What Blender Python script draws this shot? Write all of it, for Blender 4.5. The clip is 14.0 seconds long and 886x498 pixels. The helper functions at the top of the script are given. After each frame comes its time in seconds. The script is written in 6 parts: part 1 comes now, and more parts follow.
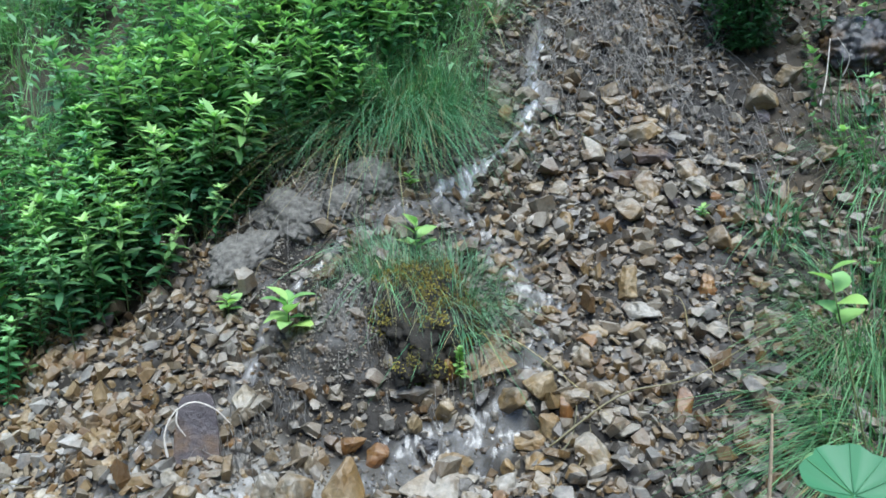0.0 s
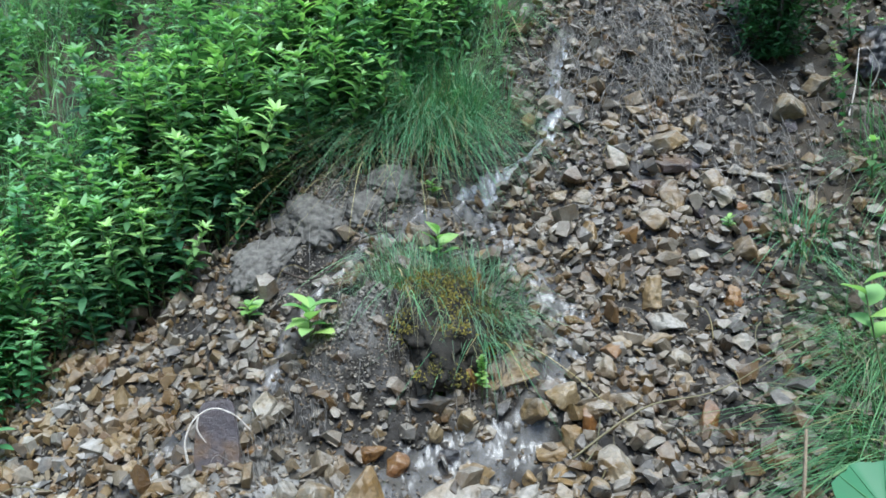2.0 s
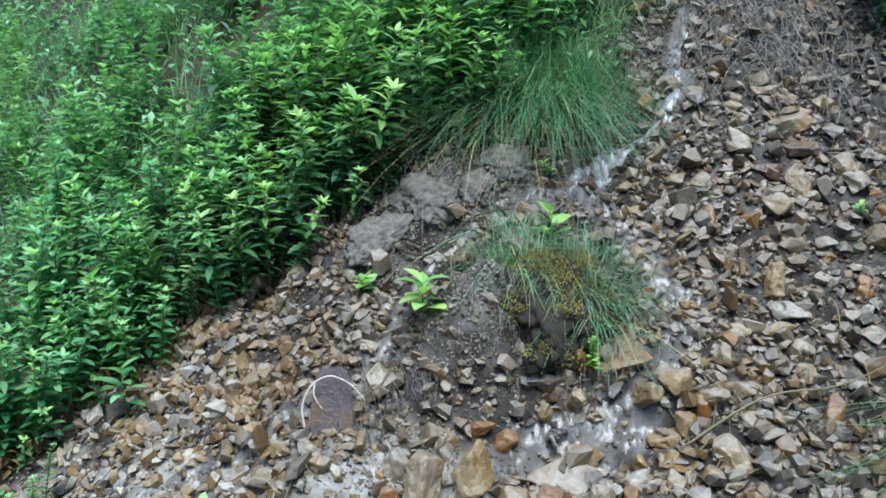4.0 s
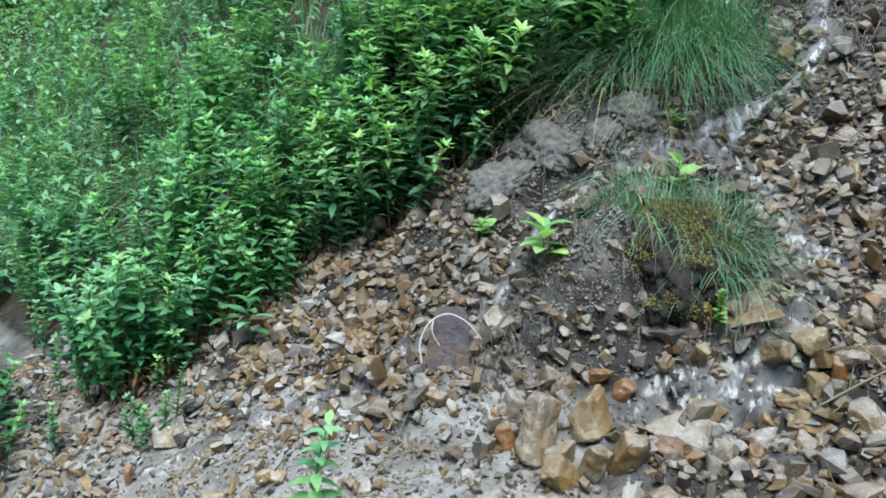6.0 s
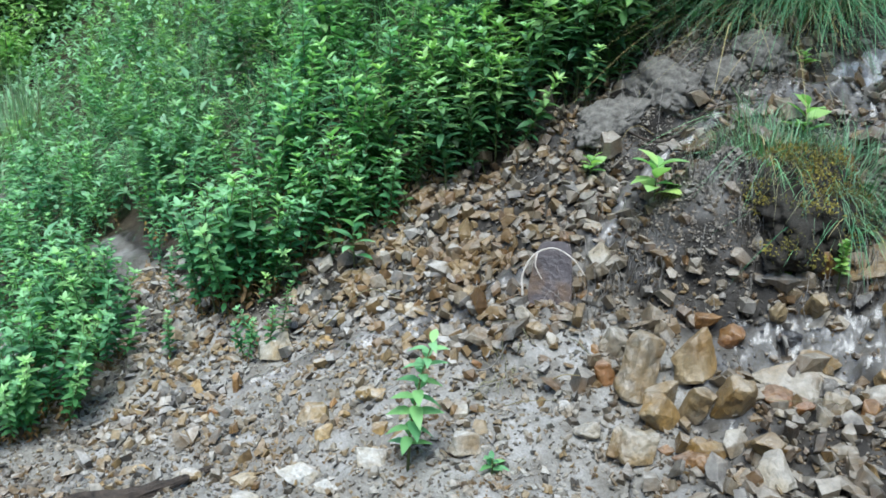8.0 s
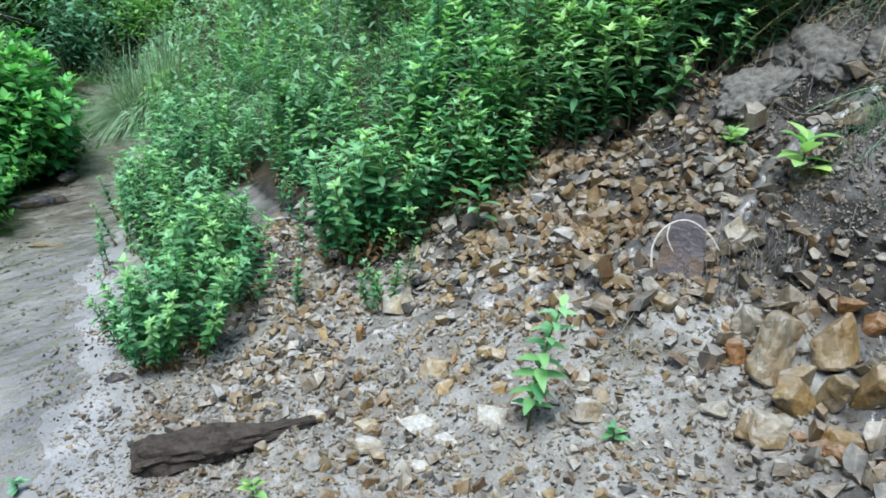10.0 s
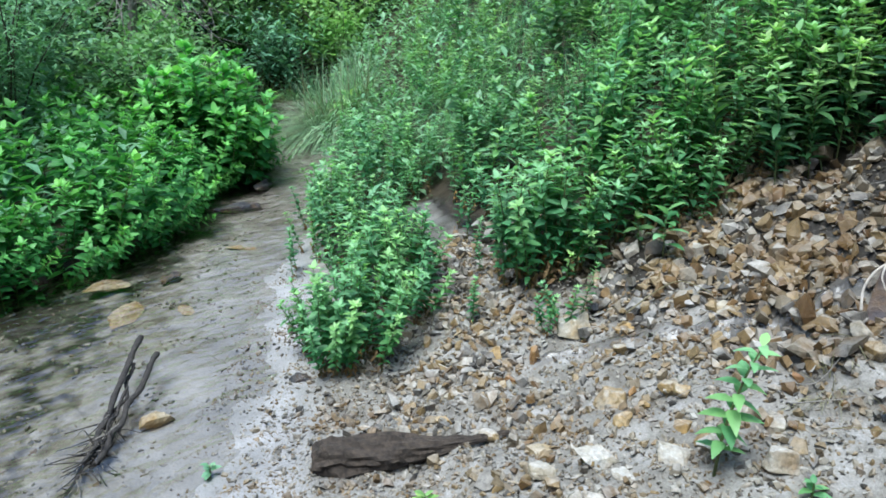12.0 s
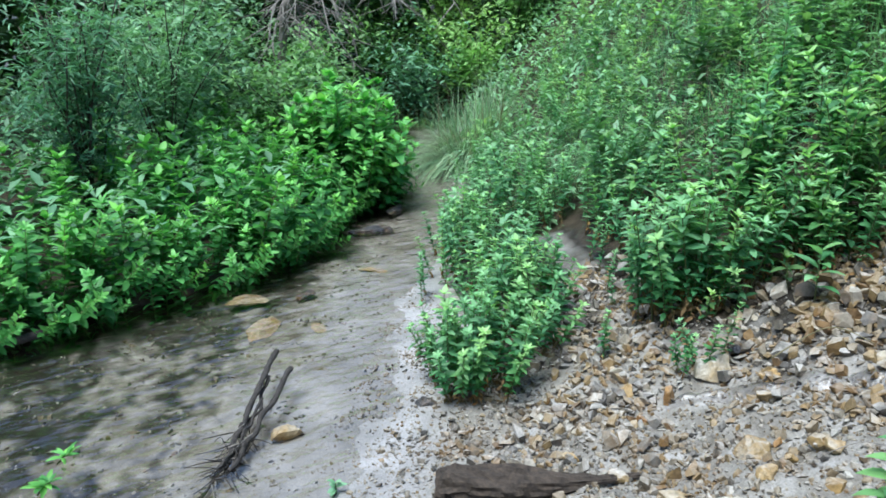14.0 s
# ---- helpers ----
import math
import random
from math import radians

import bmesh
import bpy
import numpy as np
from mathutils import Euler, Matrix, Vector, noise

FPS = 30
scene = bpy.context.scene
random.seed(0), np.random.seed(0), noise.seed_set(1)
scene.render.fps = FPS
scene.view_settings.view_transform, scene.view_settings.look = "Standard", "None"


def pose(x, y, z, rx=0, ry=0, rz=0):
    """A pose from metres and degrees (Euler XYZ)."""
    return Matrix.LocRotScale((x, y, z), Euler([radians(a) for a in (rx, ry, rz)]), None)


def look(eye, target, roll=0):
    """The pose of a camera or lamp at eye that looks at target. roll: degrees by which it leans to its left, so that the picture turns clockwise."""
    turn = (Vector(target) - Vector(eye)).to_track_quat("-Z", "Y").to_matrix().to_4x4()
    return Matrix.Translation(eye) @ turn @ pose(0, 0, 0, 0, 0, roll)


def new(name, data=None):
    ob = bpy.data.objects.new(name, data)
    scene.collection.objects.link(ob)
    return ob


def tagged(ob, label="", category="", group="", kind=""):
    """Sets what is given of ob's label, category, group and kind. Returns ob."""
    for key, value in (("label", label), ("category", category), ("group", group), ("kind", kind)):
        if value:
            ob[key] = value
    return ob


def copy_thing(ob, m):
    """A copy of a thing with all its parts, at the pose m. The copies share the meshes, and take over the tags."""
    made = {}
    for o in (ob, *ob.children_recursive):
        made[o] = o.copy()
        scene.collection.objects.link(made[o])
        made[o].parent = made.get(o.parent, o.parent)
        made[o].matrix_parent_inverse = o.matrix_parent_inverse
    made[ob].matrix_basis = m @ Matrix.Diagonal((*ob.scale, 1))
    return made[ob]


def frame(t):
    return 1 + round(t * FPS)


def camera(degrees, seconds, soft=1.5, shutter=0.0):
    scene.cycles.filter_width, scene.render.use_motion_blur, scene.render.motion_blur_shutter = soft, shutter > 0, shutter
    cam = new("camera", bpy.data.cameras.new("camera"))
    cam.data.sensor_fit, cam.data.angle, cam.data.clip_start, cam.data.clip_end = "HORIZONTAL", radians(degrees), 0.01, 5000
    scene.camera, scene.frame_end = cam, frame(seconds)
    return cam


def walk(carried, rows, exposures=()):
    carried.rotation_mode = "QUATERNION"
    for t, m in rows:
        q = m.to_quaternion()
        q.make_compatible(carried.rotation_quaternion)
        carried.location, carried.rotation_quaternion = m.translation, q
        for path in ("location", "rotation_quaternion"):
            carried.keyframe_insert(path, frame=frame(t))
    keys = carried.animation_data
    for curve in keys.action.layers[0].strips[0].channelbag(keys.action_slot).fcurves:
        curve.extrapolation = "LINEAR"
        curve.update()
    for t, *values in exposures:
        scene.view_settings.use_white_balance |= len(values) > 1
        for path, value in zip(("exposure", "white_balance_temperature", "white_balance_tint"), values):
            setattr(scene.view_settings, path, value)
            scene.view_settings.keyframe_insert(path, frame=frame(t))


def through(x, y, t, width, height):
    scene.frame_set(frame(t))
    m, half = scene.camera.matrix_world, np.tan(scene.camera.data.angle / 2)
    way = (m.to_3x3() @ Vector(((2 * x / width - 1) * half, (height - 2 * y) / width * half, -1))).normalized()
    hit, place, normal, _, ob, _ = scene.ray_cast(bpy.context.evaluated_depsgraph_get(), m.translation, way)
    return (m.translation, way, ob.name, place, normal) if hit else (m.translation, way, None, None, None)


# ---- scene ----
EXPOSURES = [(0.0, 2.06, 5720, 4), (3.0, 2.06, 5720, 4), (6.5, 2.0, 5800, 4), (8.0, 2.0, 5880, 4), (11.0, 2.02, 5900, 4), (14.0, 2.1, 5950, 5)]
cam = camera(59.6, 14.0, 1.7)
PATH = [
    (0.0, (0.205, -0.643, 2.108), (0.105, 1.308, 1.680), -2.23),
    (0.5, (0.208, -0.644, 2.110), (0.109, 1.309, 1.688), -2.16),
    (1.0, (0.202, -0.636, 2.111), (0.100, 1.317, 1.695), -2.07),
    (1.5, (0.191, -0.631, 2.108), (0.075, 1.324, 1.699), -1.94),
    (2.0, (0.184, -0.622, 2.099), (0.038, 1.332, 1.696), -1.97),
    (2.5, (0.165, -0.619, 2.092), (-0.024, 1.331, 1.690), -1.90),
    (3.0, (0.163, -0.629, 2.092), (-0.102, 1.311, 1.684), -1.96),
    (5.3, (0.042, -0.663, 1.996), (-0.506, 1.202, 1.524), -1.26),
    (5.5, (0.035, -0.666, 1.983), (-0.540, 1.189, 1.503), -1.14),
    (6.0, (0.021, -0.680, 1.955), (-0.616, 1.148, 1.453), -0.93),
    (6.5, (0.017, -0.684, 1.932), (-0.686, 1.113, 1.404), -0.70),
    (7.0, (0.010, -0.684, 1.914), (-0.754, 1.077, 1.354), -0.49),
    (7.5, (-0.015, -0.695, 1.892), (-0.820, 1.037, 1.299), -0.04),
    (8.0, (-0.036, -0.717, 1.874), (-0.873, 0.989, 1.250), 0.46),
    (8.2, (-0.035, -0.720, 1.865), (-0.894, 0.971, 1.229), 0.65),
    (10.5, (-0.123, -0.783, 1.857), (-1.256, 0.703, 1.144), 0.96),
    (11.0, (-0.136, -0.797, 1.854), (-1.357, 0.623, 1.151), 0.73),
    (11.5, (-0.163, -0.809, 1.848), (-1.464, 0.547, 1.164), 0.54),
    (12.0, (-0.183, -0.804, 1.850), (-1.566, 0.479, 1.185), 0.22),
    (12.5, (-0.203, -0.802, 1.842), (-1.661, 0.407, 1.200), 0.10),
    (13.0, (-0.225, -0.815, 1.833), (-1.740, 0.333, 1.212), 0.04),
    (13.5, (-0.229, -0.819, 1.830), (-1.792, 0.273, 1.226), -0.07),
    (14.0, (-0.226, -0.819, 1.833), (-1.824, 0.227, 1.241), -0.23),
]
walk(cam, [(t, look(eye, target, roll)) for t, eye, target, roll in PATH], EXPOSURES)

# ---- world and light: shaded valley under a bright, mostly overcast sky ----
SUN_EL, SUN_AZ = 68.0, 165.0
world = bpy.data.worlds.new("sky")
scene.world = world
world.use_nodes = True
wn, wl = world.node_tree.nodes, world.node_tree.links
sky = wn.new("ShaderNodeTexSky")
sky.sky_type = "NISHITA"
sky.sun_disc = False
sky.sun_elevation = radians(SUN_EL)
sky.sun_rotation = radians(SUN_AZ)
sky.air_density, sky.dust_density, sky.ozone_density = 1.0, 1.5, 1.0
wn["Background"].inputs["Strength"].default_value = 0.07
wl.new(sky.outputs["Color"], wn["Background"].inputs["Color"])
sun_data = bpy.data.lights.new("sun", "SUN")
sun_data.energy, sun_data.angle, sun_data.color = 1.5, radians(30), (1.0, 0.99, 0.97)
sun = new("sun", sun_data)
sd = Vector((math.sin(radians(SUN_AZ)) * math.cos(radians(SUN_EL)), math.cos(radians(SUN_AZ)) * math.cos(radians(SUN_EL)), math.sin(radians(SUN_EL))))
sun.matrix_world = look(sd * 30, (0, 0, 0))

# ---- small tools ----
rng = np.random.default_rng(7)


def sig(a):
    return 1.0 / (1.0 + np.exp(-np.clip(a, -40, 40)))


def soft(a, w):
    return w * np.logaddexp(0.0, a / w)


def step(a, b, x):
    s = np.clip((x - a) / (b - a), 0, 1)
    return s * s * (3 - 2 * s)


def waves(x, y, size, seed, n=9):
    """Smooth uneven relief from a few crossing waves, about -1 to 1."""
    r = np.random.default_rng(seed)
    out = 0 * x
    for _ in range(n):
        a, k, p = r.uniform(0, 6.283), 6.283 / size * r.uniform(0.5, 1.8), r.uniform(0, 6.283)
        out = out + np.sin(k * (x * math.cos(a) + y * math.sin(a)) + p + 1.3 * np.sin(0.37 * k * (y * math.cos(a) - x * math.sin(a))))
    return out / n ** 0.5 * 0.7


def part(name, mesh, material, parent=None, label=""):
    """One mesh object, under a thing or a part where a parent is given."""
    if isinstance(mesh, bmesh.types.BMesh):
        me = bpy.data.meshes.new(name)
        mesh.to_mesh(me)
        mesh.free()
    else:
        me = mesh
    if material and not me.materials:
        me.materials.append(material)
    ob = new(name, me)
    if parent:
        ob.parent = parent
    return tagged(ob, label)


def thing(name, label, category, group="", at=None, kind=""):
    ob = new(name)
    ob.empty_display_size = 0.05
    if at is not None:
        ob.matrix_basis = at
    return tagged(ob, label, category, group, kind)


def raw_mesh(name, verts, faces, material=None, smooth=False, tint=None):
    me = bpy.data.meshes.new(name)
    me.from_pydata(verts, [], faces)
    if smooth:
        me.polygons.foreach_set("use_smooth", [True] * len(me.polygons))
    if tint is not None:
        at = me.attributes.new("tint", "FLOAT", "POINT")
        at.data.foreach_set("value", np.asarray(tint, dtype=np.float32))
    if material:
        me.materials.append(material)
    me.update()
    return me


class Heap:
    """Gathers many small pieces into one mesh."""

    def __init__(self):
        self.v, self.f, self.t, self.n = [], [], [], 0

    def add(self, v, f, tint=0.0):
        v = np.asarray(v, dtype=float)
        self.v.append(v)
        self.f += [tuple(i + self.n for i in p) for p in f]
        self.t.append(np.full(len(v), tint) if np.isscalar(tint) else np.asarray(tint))
        self.n += len(v)

    def mesh(self, name, material=None, smooth=False):
        return raw_mesh(name, np.concatenate(self.v).tolist(), self.f, material, smooth, np.concatenate(self.t))


def spin(ax, ay, az):
    cx, sx, cy, sy, cz, sz = math.cos(ax), math.sin(ax), math.cos(ay), math.sin(ay), math.cos(az), math.sin(az)
    return np.array(((cy * cz, sx * sy * cz - cx * sz, cx * sy * cz + sx * sz), (cy * sz, sx * sy * sz + cx * cz, cx * sy * sz - sx * cz), (-sy, sx * cy, cx * cy)))


def tube(heap, pts, radii, sides=6, tint=0.0, rough=0.0):
    """A tapered round limb along pts."""
    pts = np.asarray(pts, dtype=float)
    n = len(pts)
    v, f = [], []
    ref = np.array((0.31, 0.87, 0.38))
    for i in range(n):
        d = pts[min(i + 1, n - 1)] - pts[max(i - 1, 0)]
        d = d / (np.linalg.norm(d) + 1e-9)
        a = np.cross(d, ref)
        a /= np.linalg.norm(a) + 1e-9
        b = np.cross(d, a)
        for k in range(sides):
            q = 6.28318 * k / sides
            r = radii[i] * (1 + rough * math.sin(3.1 * q + 2.3 * i) + rough * 0.7 * math.sin(7 * q + i))
            v.append(pts[i] + r * (math.cos(q) * a + math.sin(q) * b))
    for i in range(n - 1):
        for k in range(sides):
            f.append((i * sides + k, i * sides + (k + 1) % sides, (i + 1) * sides + (k + 1) % sides, (i + 1) * sides + k))
    f.append(tuple(range(sides))[::-1])
    f.append(tuple((n - 1) * sides + k for k in range(sides)))
    heap.add(v, f, tint)

# ---- materials ----
def material(name):
    m = bpy.data.materials.new(name)
    m.use_nodes = True
    nt = m.node_tree
    return m, nt.nodes, nt.links, nt.nodes["Principled BSDF"]


def mix_rgb(nd, ln, fac, a, b, mode="MIX"):
    x = nd.new("ShaderNodeMix")
    x.data_type, x.blend_type = "RGBA", mode
    for sock, val in ((x.inputs[0], fac), (x.inputs[6], a), (x.inputs[7], b)):
        if hasattr(val, "links"):
            ln.new(val, sock)
        else:
            sock.default_value = val if np.isscalar(val) else (*val, 1)
    return x.outputs[2]


def tex_noise(nd, ln, scale, detail=4.0, rough=0.6, coords=None):
    n = nd.new("ShaderNodeTexNoise")
    n.inputs["Scale"].default_value, n.inputs["Detail"].default_value, n.inputs["Roughness"].default_value = scale, detail, rough
    if coords is not None:
        ln.new(coords, n.inputs["Vector"])
    return n.outputs["Fac"]


def ramp(nd, ln, fac, stops):
    r = nd.new("ShaderNodeValToRGB")
    el = r.color_ramp.elements
    while len(el) < len(stops):
        el.new(0.5)
    for e, (p, c) in zip(el, stops):
        e.position, e.color = p, (*c, 1) if not np.isscalar(c) else (c, c, c, 1)
    ln.new(fac, r.inputs["Fac"])
    return r.outputs["Color"]


def bump(nd, ln, bsdf, height, strength, distance):
    b = nd.new("ShaderNodeBump")
    b.inputs["Strength"].default_value, b.inputs["Distance"].default_value = strength, distance
    ln.new(height, b.inputs["Height"])
    ln.new(b.outputs["Normal"], bsdf.inputs["Normal"])


def place(nd):
    return nd.new("ShaderNodeNewGeometry").outputs["Position"]


def wetness(nd, ln, pos):
    """1 on the upper slope that spring water soaks, 0 on the dry lower fan, with a ragged border."""
    xyz = nd.new("ShaderNodeSeparateXYZ")
    ln.new(pos, xyz.inputs[0])
    a = nd.new("ShaderNodeMath")
    a.operation = "MULTIPLY_ADD"
    ln.new(tex_noise(nd, ln, 3.5, 4, 0.6, pos), a.inputs[0])
    a.inputs[1].default_value = 1.6
    up = nd.new("ShaderNodeMath")
    up.operation = "MULTIPLY_ADD"
    ln.new(xyz.outputs[1], up.inputs[0])
    up.inputs[1].default_value = 0.9
    ln.new(xyz.outputs[0], up.inputs[2])
    ln.new(up.outputs[0], a.inputs[2])
    b = nd.new("ShaderNodeMapRange")
    b.interpolation_type = "SMOOTHSTEP"
    b.inputs["From Min"].default_value, b.inputs["From Max"].default_value = 1.1, 1.9
    ln.new(a.outputs[0], b.inputs["Value"])
    return b.outputs["Result"]


def stone_material(name, stops, wet=0.45, per_object=False, alt=None, silt=0.75):
    """Broken marl and sandstone: one hue a stone, rusty broken sides, upper faces pale with dried grey silt and painted
    top light, fine grain.
    """
    m, nd, ln, bs = material(name)
    pos = place(nd)
    geo = nd.new("ShaderNodeNewGeometry")
    if per_object:
        rnd = nd.new("ShaderNodeObjectInfo").outputs["Random"]
    else:
        rnd = geo.outputs["Random Per Island"]
    base = ramp(nd, ln, rnd, [(at, tuple(0.92 * k for k in col)) for at, col in stops])
    if alt:
        face = ramp(nd, ln, tex_noise(nd, ln, 7.0, 4, 0.6, pos), [(0.42, 0.0), (0.58, 1.0)])
        base = mix_rgb(nd, ln, face, base, alt)
    stain = ramp(nd, ln, tex_noise(nd, ln, 6.0, 5, 0.65, pos), [(0.48, 0.0), (0.66, 0.65)])
    c = mix_rgb(nd, ln, stain, base, (0.17, 0.098, 0.032))
    # upper faces coloured paler: silt left by the water, plus light from above
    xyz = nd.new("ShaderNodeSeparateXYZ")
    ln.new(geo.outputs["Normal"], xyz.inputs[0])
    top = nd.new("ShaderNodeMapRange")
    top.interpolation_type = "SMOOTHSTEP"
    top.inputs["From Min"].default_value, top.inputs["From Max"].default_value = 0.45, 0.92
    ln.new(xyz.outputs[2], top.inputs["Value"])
    silt_and_light = nd.new("ShaderNodeMath")
    silt_and_light.operation = "MULTIPLY"
    ln.new(top.outputs["Result"], silt_and_light.inputs[0])
    ln.new(ramp(nd, ln, tex_noise(nd, ln, 11.0, 5, 0.65, pos), [(0.36, 0.0), (0.6, silt)]), silt_and_light.inputs[1])
    c = mix_rgb(nd, ln, silt_and_light.outputs[0], c, (0.43, 0.412, 0.375))
    grain = ramp(nd, ln, tex_noise(nd, ln, 60.0, 6, 0.7, pos), [(0.3, 0.62), (0.7, 1.25)])
    c = mix_rgb(nd, ln, 1.0, c, grain, "MULTIPLY")
    soaked = wetness(nd, ln, pos)
    c = mix_rgb(nd, ln, soaked, c, mix_rgb(nd, ln, 1.0, c, (0.7, 0.66, 0.6), "MULTIPLY"))
    ln.new(c, bs.inputs["Base Color"])
    rr = ramp(nd, ln, tex_noise(nd, ln, 4.0, 3, 0.5, pos), [(0.4, wet), (0.62, 0.8)])
    ln.new(mix_rgb(nd, ln, soaked, rr, mix_rgb(nd, ln, 1.0, rr, (0.55, 0.55, 0.55), "MULTIPLY")), bs.inputs["Roughness"])
    film_of_water = nd.new("ShaderNodeMath")
    film_of_water.operation = "MULTIPLY"
    ln.new(soaked, film_of_water.inputs[0])
    film_of_water.inputs[1].default_value = 0.22
    ln.new(film_of_water.outputs[0], bs.inputs["Coat Weight"])
    bs.inputs["Coat Roughness"].default_value = 0.3
    bump(nd, ln, bs, tex_noise(nd, ln, 28.0, 8, 0.68, pos), 0.7, 0.016)
    ln.new(bs.inputs["Normal"].links[0].from_socket, bs.inputs["Coat Normal"])
    return m


GREY, PALE, TAN, OCHRE, RUST, DARK = (0.15, 0.142, 0.125), (0.36, 0.345, 0.3), (0.21, 0.175, 0.12), (0.25, 0.175, 0.075), (0.12, 0.07, 0.028), (0.045, 0.04, 0.034)
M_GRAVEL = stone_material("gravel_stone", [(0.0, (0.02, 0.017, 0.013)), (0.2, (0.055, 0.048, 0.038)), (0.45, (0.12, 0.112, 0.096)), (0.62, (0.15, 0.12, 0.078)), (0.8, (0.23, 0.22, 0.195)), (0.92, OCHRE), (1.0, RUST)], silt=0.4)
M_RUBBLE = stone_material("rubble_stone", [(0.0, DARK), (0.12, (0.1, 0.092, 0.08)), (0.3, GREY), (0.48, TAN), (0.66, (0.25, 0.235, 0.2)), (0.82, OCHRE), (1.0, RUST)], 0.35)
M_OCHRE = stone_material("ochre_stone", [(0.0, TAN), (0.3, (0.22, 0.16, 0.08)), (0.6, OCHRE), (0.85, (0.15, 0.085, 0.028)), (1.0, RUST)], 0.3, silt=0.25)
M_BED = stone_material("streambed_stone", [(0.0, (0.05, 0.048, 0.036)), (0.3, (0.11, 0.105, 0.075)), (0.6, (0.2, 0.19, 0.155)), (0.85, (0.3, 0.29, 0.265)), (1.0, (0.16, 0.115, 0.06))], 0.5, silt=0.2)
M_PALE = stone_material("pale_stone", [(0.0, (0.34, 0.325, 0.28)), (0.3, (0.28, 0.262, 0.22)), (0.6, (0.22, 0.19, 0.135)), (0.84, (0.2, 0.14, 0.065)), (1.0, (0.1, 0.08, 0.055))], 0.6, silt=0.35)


def stone_one(name, col, wet=0.45, alt=None, silt=0.75):
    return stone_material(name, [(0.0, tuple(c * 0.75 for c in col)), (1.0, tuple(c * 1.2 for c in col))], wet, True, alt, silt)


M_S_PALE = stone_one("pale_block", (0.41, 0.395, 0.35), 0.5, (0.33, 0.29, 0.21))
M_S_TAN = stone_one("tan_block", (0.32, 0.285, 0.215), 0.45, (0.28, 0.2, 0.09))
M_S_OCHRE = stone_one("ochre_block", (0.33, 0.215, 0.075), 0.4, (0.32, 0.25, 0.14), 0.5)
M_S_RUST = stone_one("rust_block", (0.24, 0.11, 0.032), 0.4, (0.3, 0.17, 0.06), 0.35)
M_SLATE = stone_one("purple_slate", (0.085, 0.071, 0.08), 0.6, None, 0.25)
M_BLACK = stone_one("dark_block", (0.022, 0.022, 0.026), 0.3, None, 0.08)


def ground_material():
    m, nd, ln, bs = material("earth")
    pos = place(nd)
    at = nd.new("ShaderNodeAttribute")
    at.attribute_name = "tint"
    mud = ramp(nd, ln, tex_noise(nd, ln, 6.0, 6, 0.6, pos), [(0.32, (0.008, 0.006, 0.004)), (0.5, (0.024, 0.02, 0.015)), (0.68, (0.10, 0.095, 0.088))])
    sand = ramp(nd, ln, tex_noise(nd, ln, 3.0, 6, 0.6, pos), [(0.35, (0.2, 0.195, 0.188)), (0.65, (0.34, 0.334, 0.33))])
    soil = ramp(nd, ln, tex_noise(nd, ln, 8.0, 6, 0.6, pos), [(0.35, (0.02, 0.015, 0.009)), (0.65, (0.055, 0.042, 0.026))])
    chalk = ramp(nd, ln, tex_noise(nd, ln, 7.0, 6, 0.65, pos), [(0.32, (0.12, 0.108, 0.088)), (0.5, (0.215, 0.203, 0.178)), (0.68, (0.33, 0.32, 0.3))])
    k1 = ramp(nd, ln, at.outputs["Fac"], [(0.35, 0.0), (0.5, 1.0)])
    k2 = ramp(nd, ln, at.outputs["Fac"], [(0.85, 0.0), (0.97, 1.0)])
    k3 = ramp(nd, ln, at.outputs["Fac"], [(0.58, 0.0), (0.72, 1.0)])
    c = mix_rgb(nd, ln, k1, soil, mud)
    c = mix_rgb(nd, ln, k3, c, chalk)
    c = mix_rgb(nd, ln, k2, c, sand)
    speck = ramp(nd, ln, tex_noise(nd, ln, 130.0, 4, 0.7, pos), [(0.3, 0.65), (0.7, 1.25)])
    c = mix_rgb(nd, ln, 1.0, c, speck, "MULTIPLY")
    ln.new(c, bs.inputs["Base Color"])
    ln.new(ramp(nd, ln, tex_noise(nd, ln, 5.0, 3, 0.5, pos), [(0.40, 0.35), (0.62, 0.85)]), bs.inputs["Roughness"])
    bs.inputs["Specular IOR Level"].default_value = 0.3
    bump(nd, ln, bs, tex_noise(nd, ln, 60.0, 6, 0.7, pos), 0.7, 0.012)
    return m


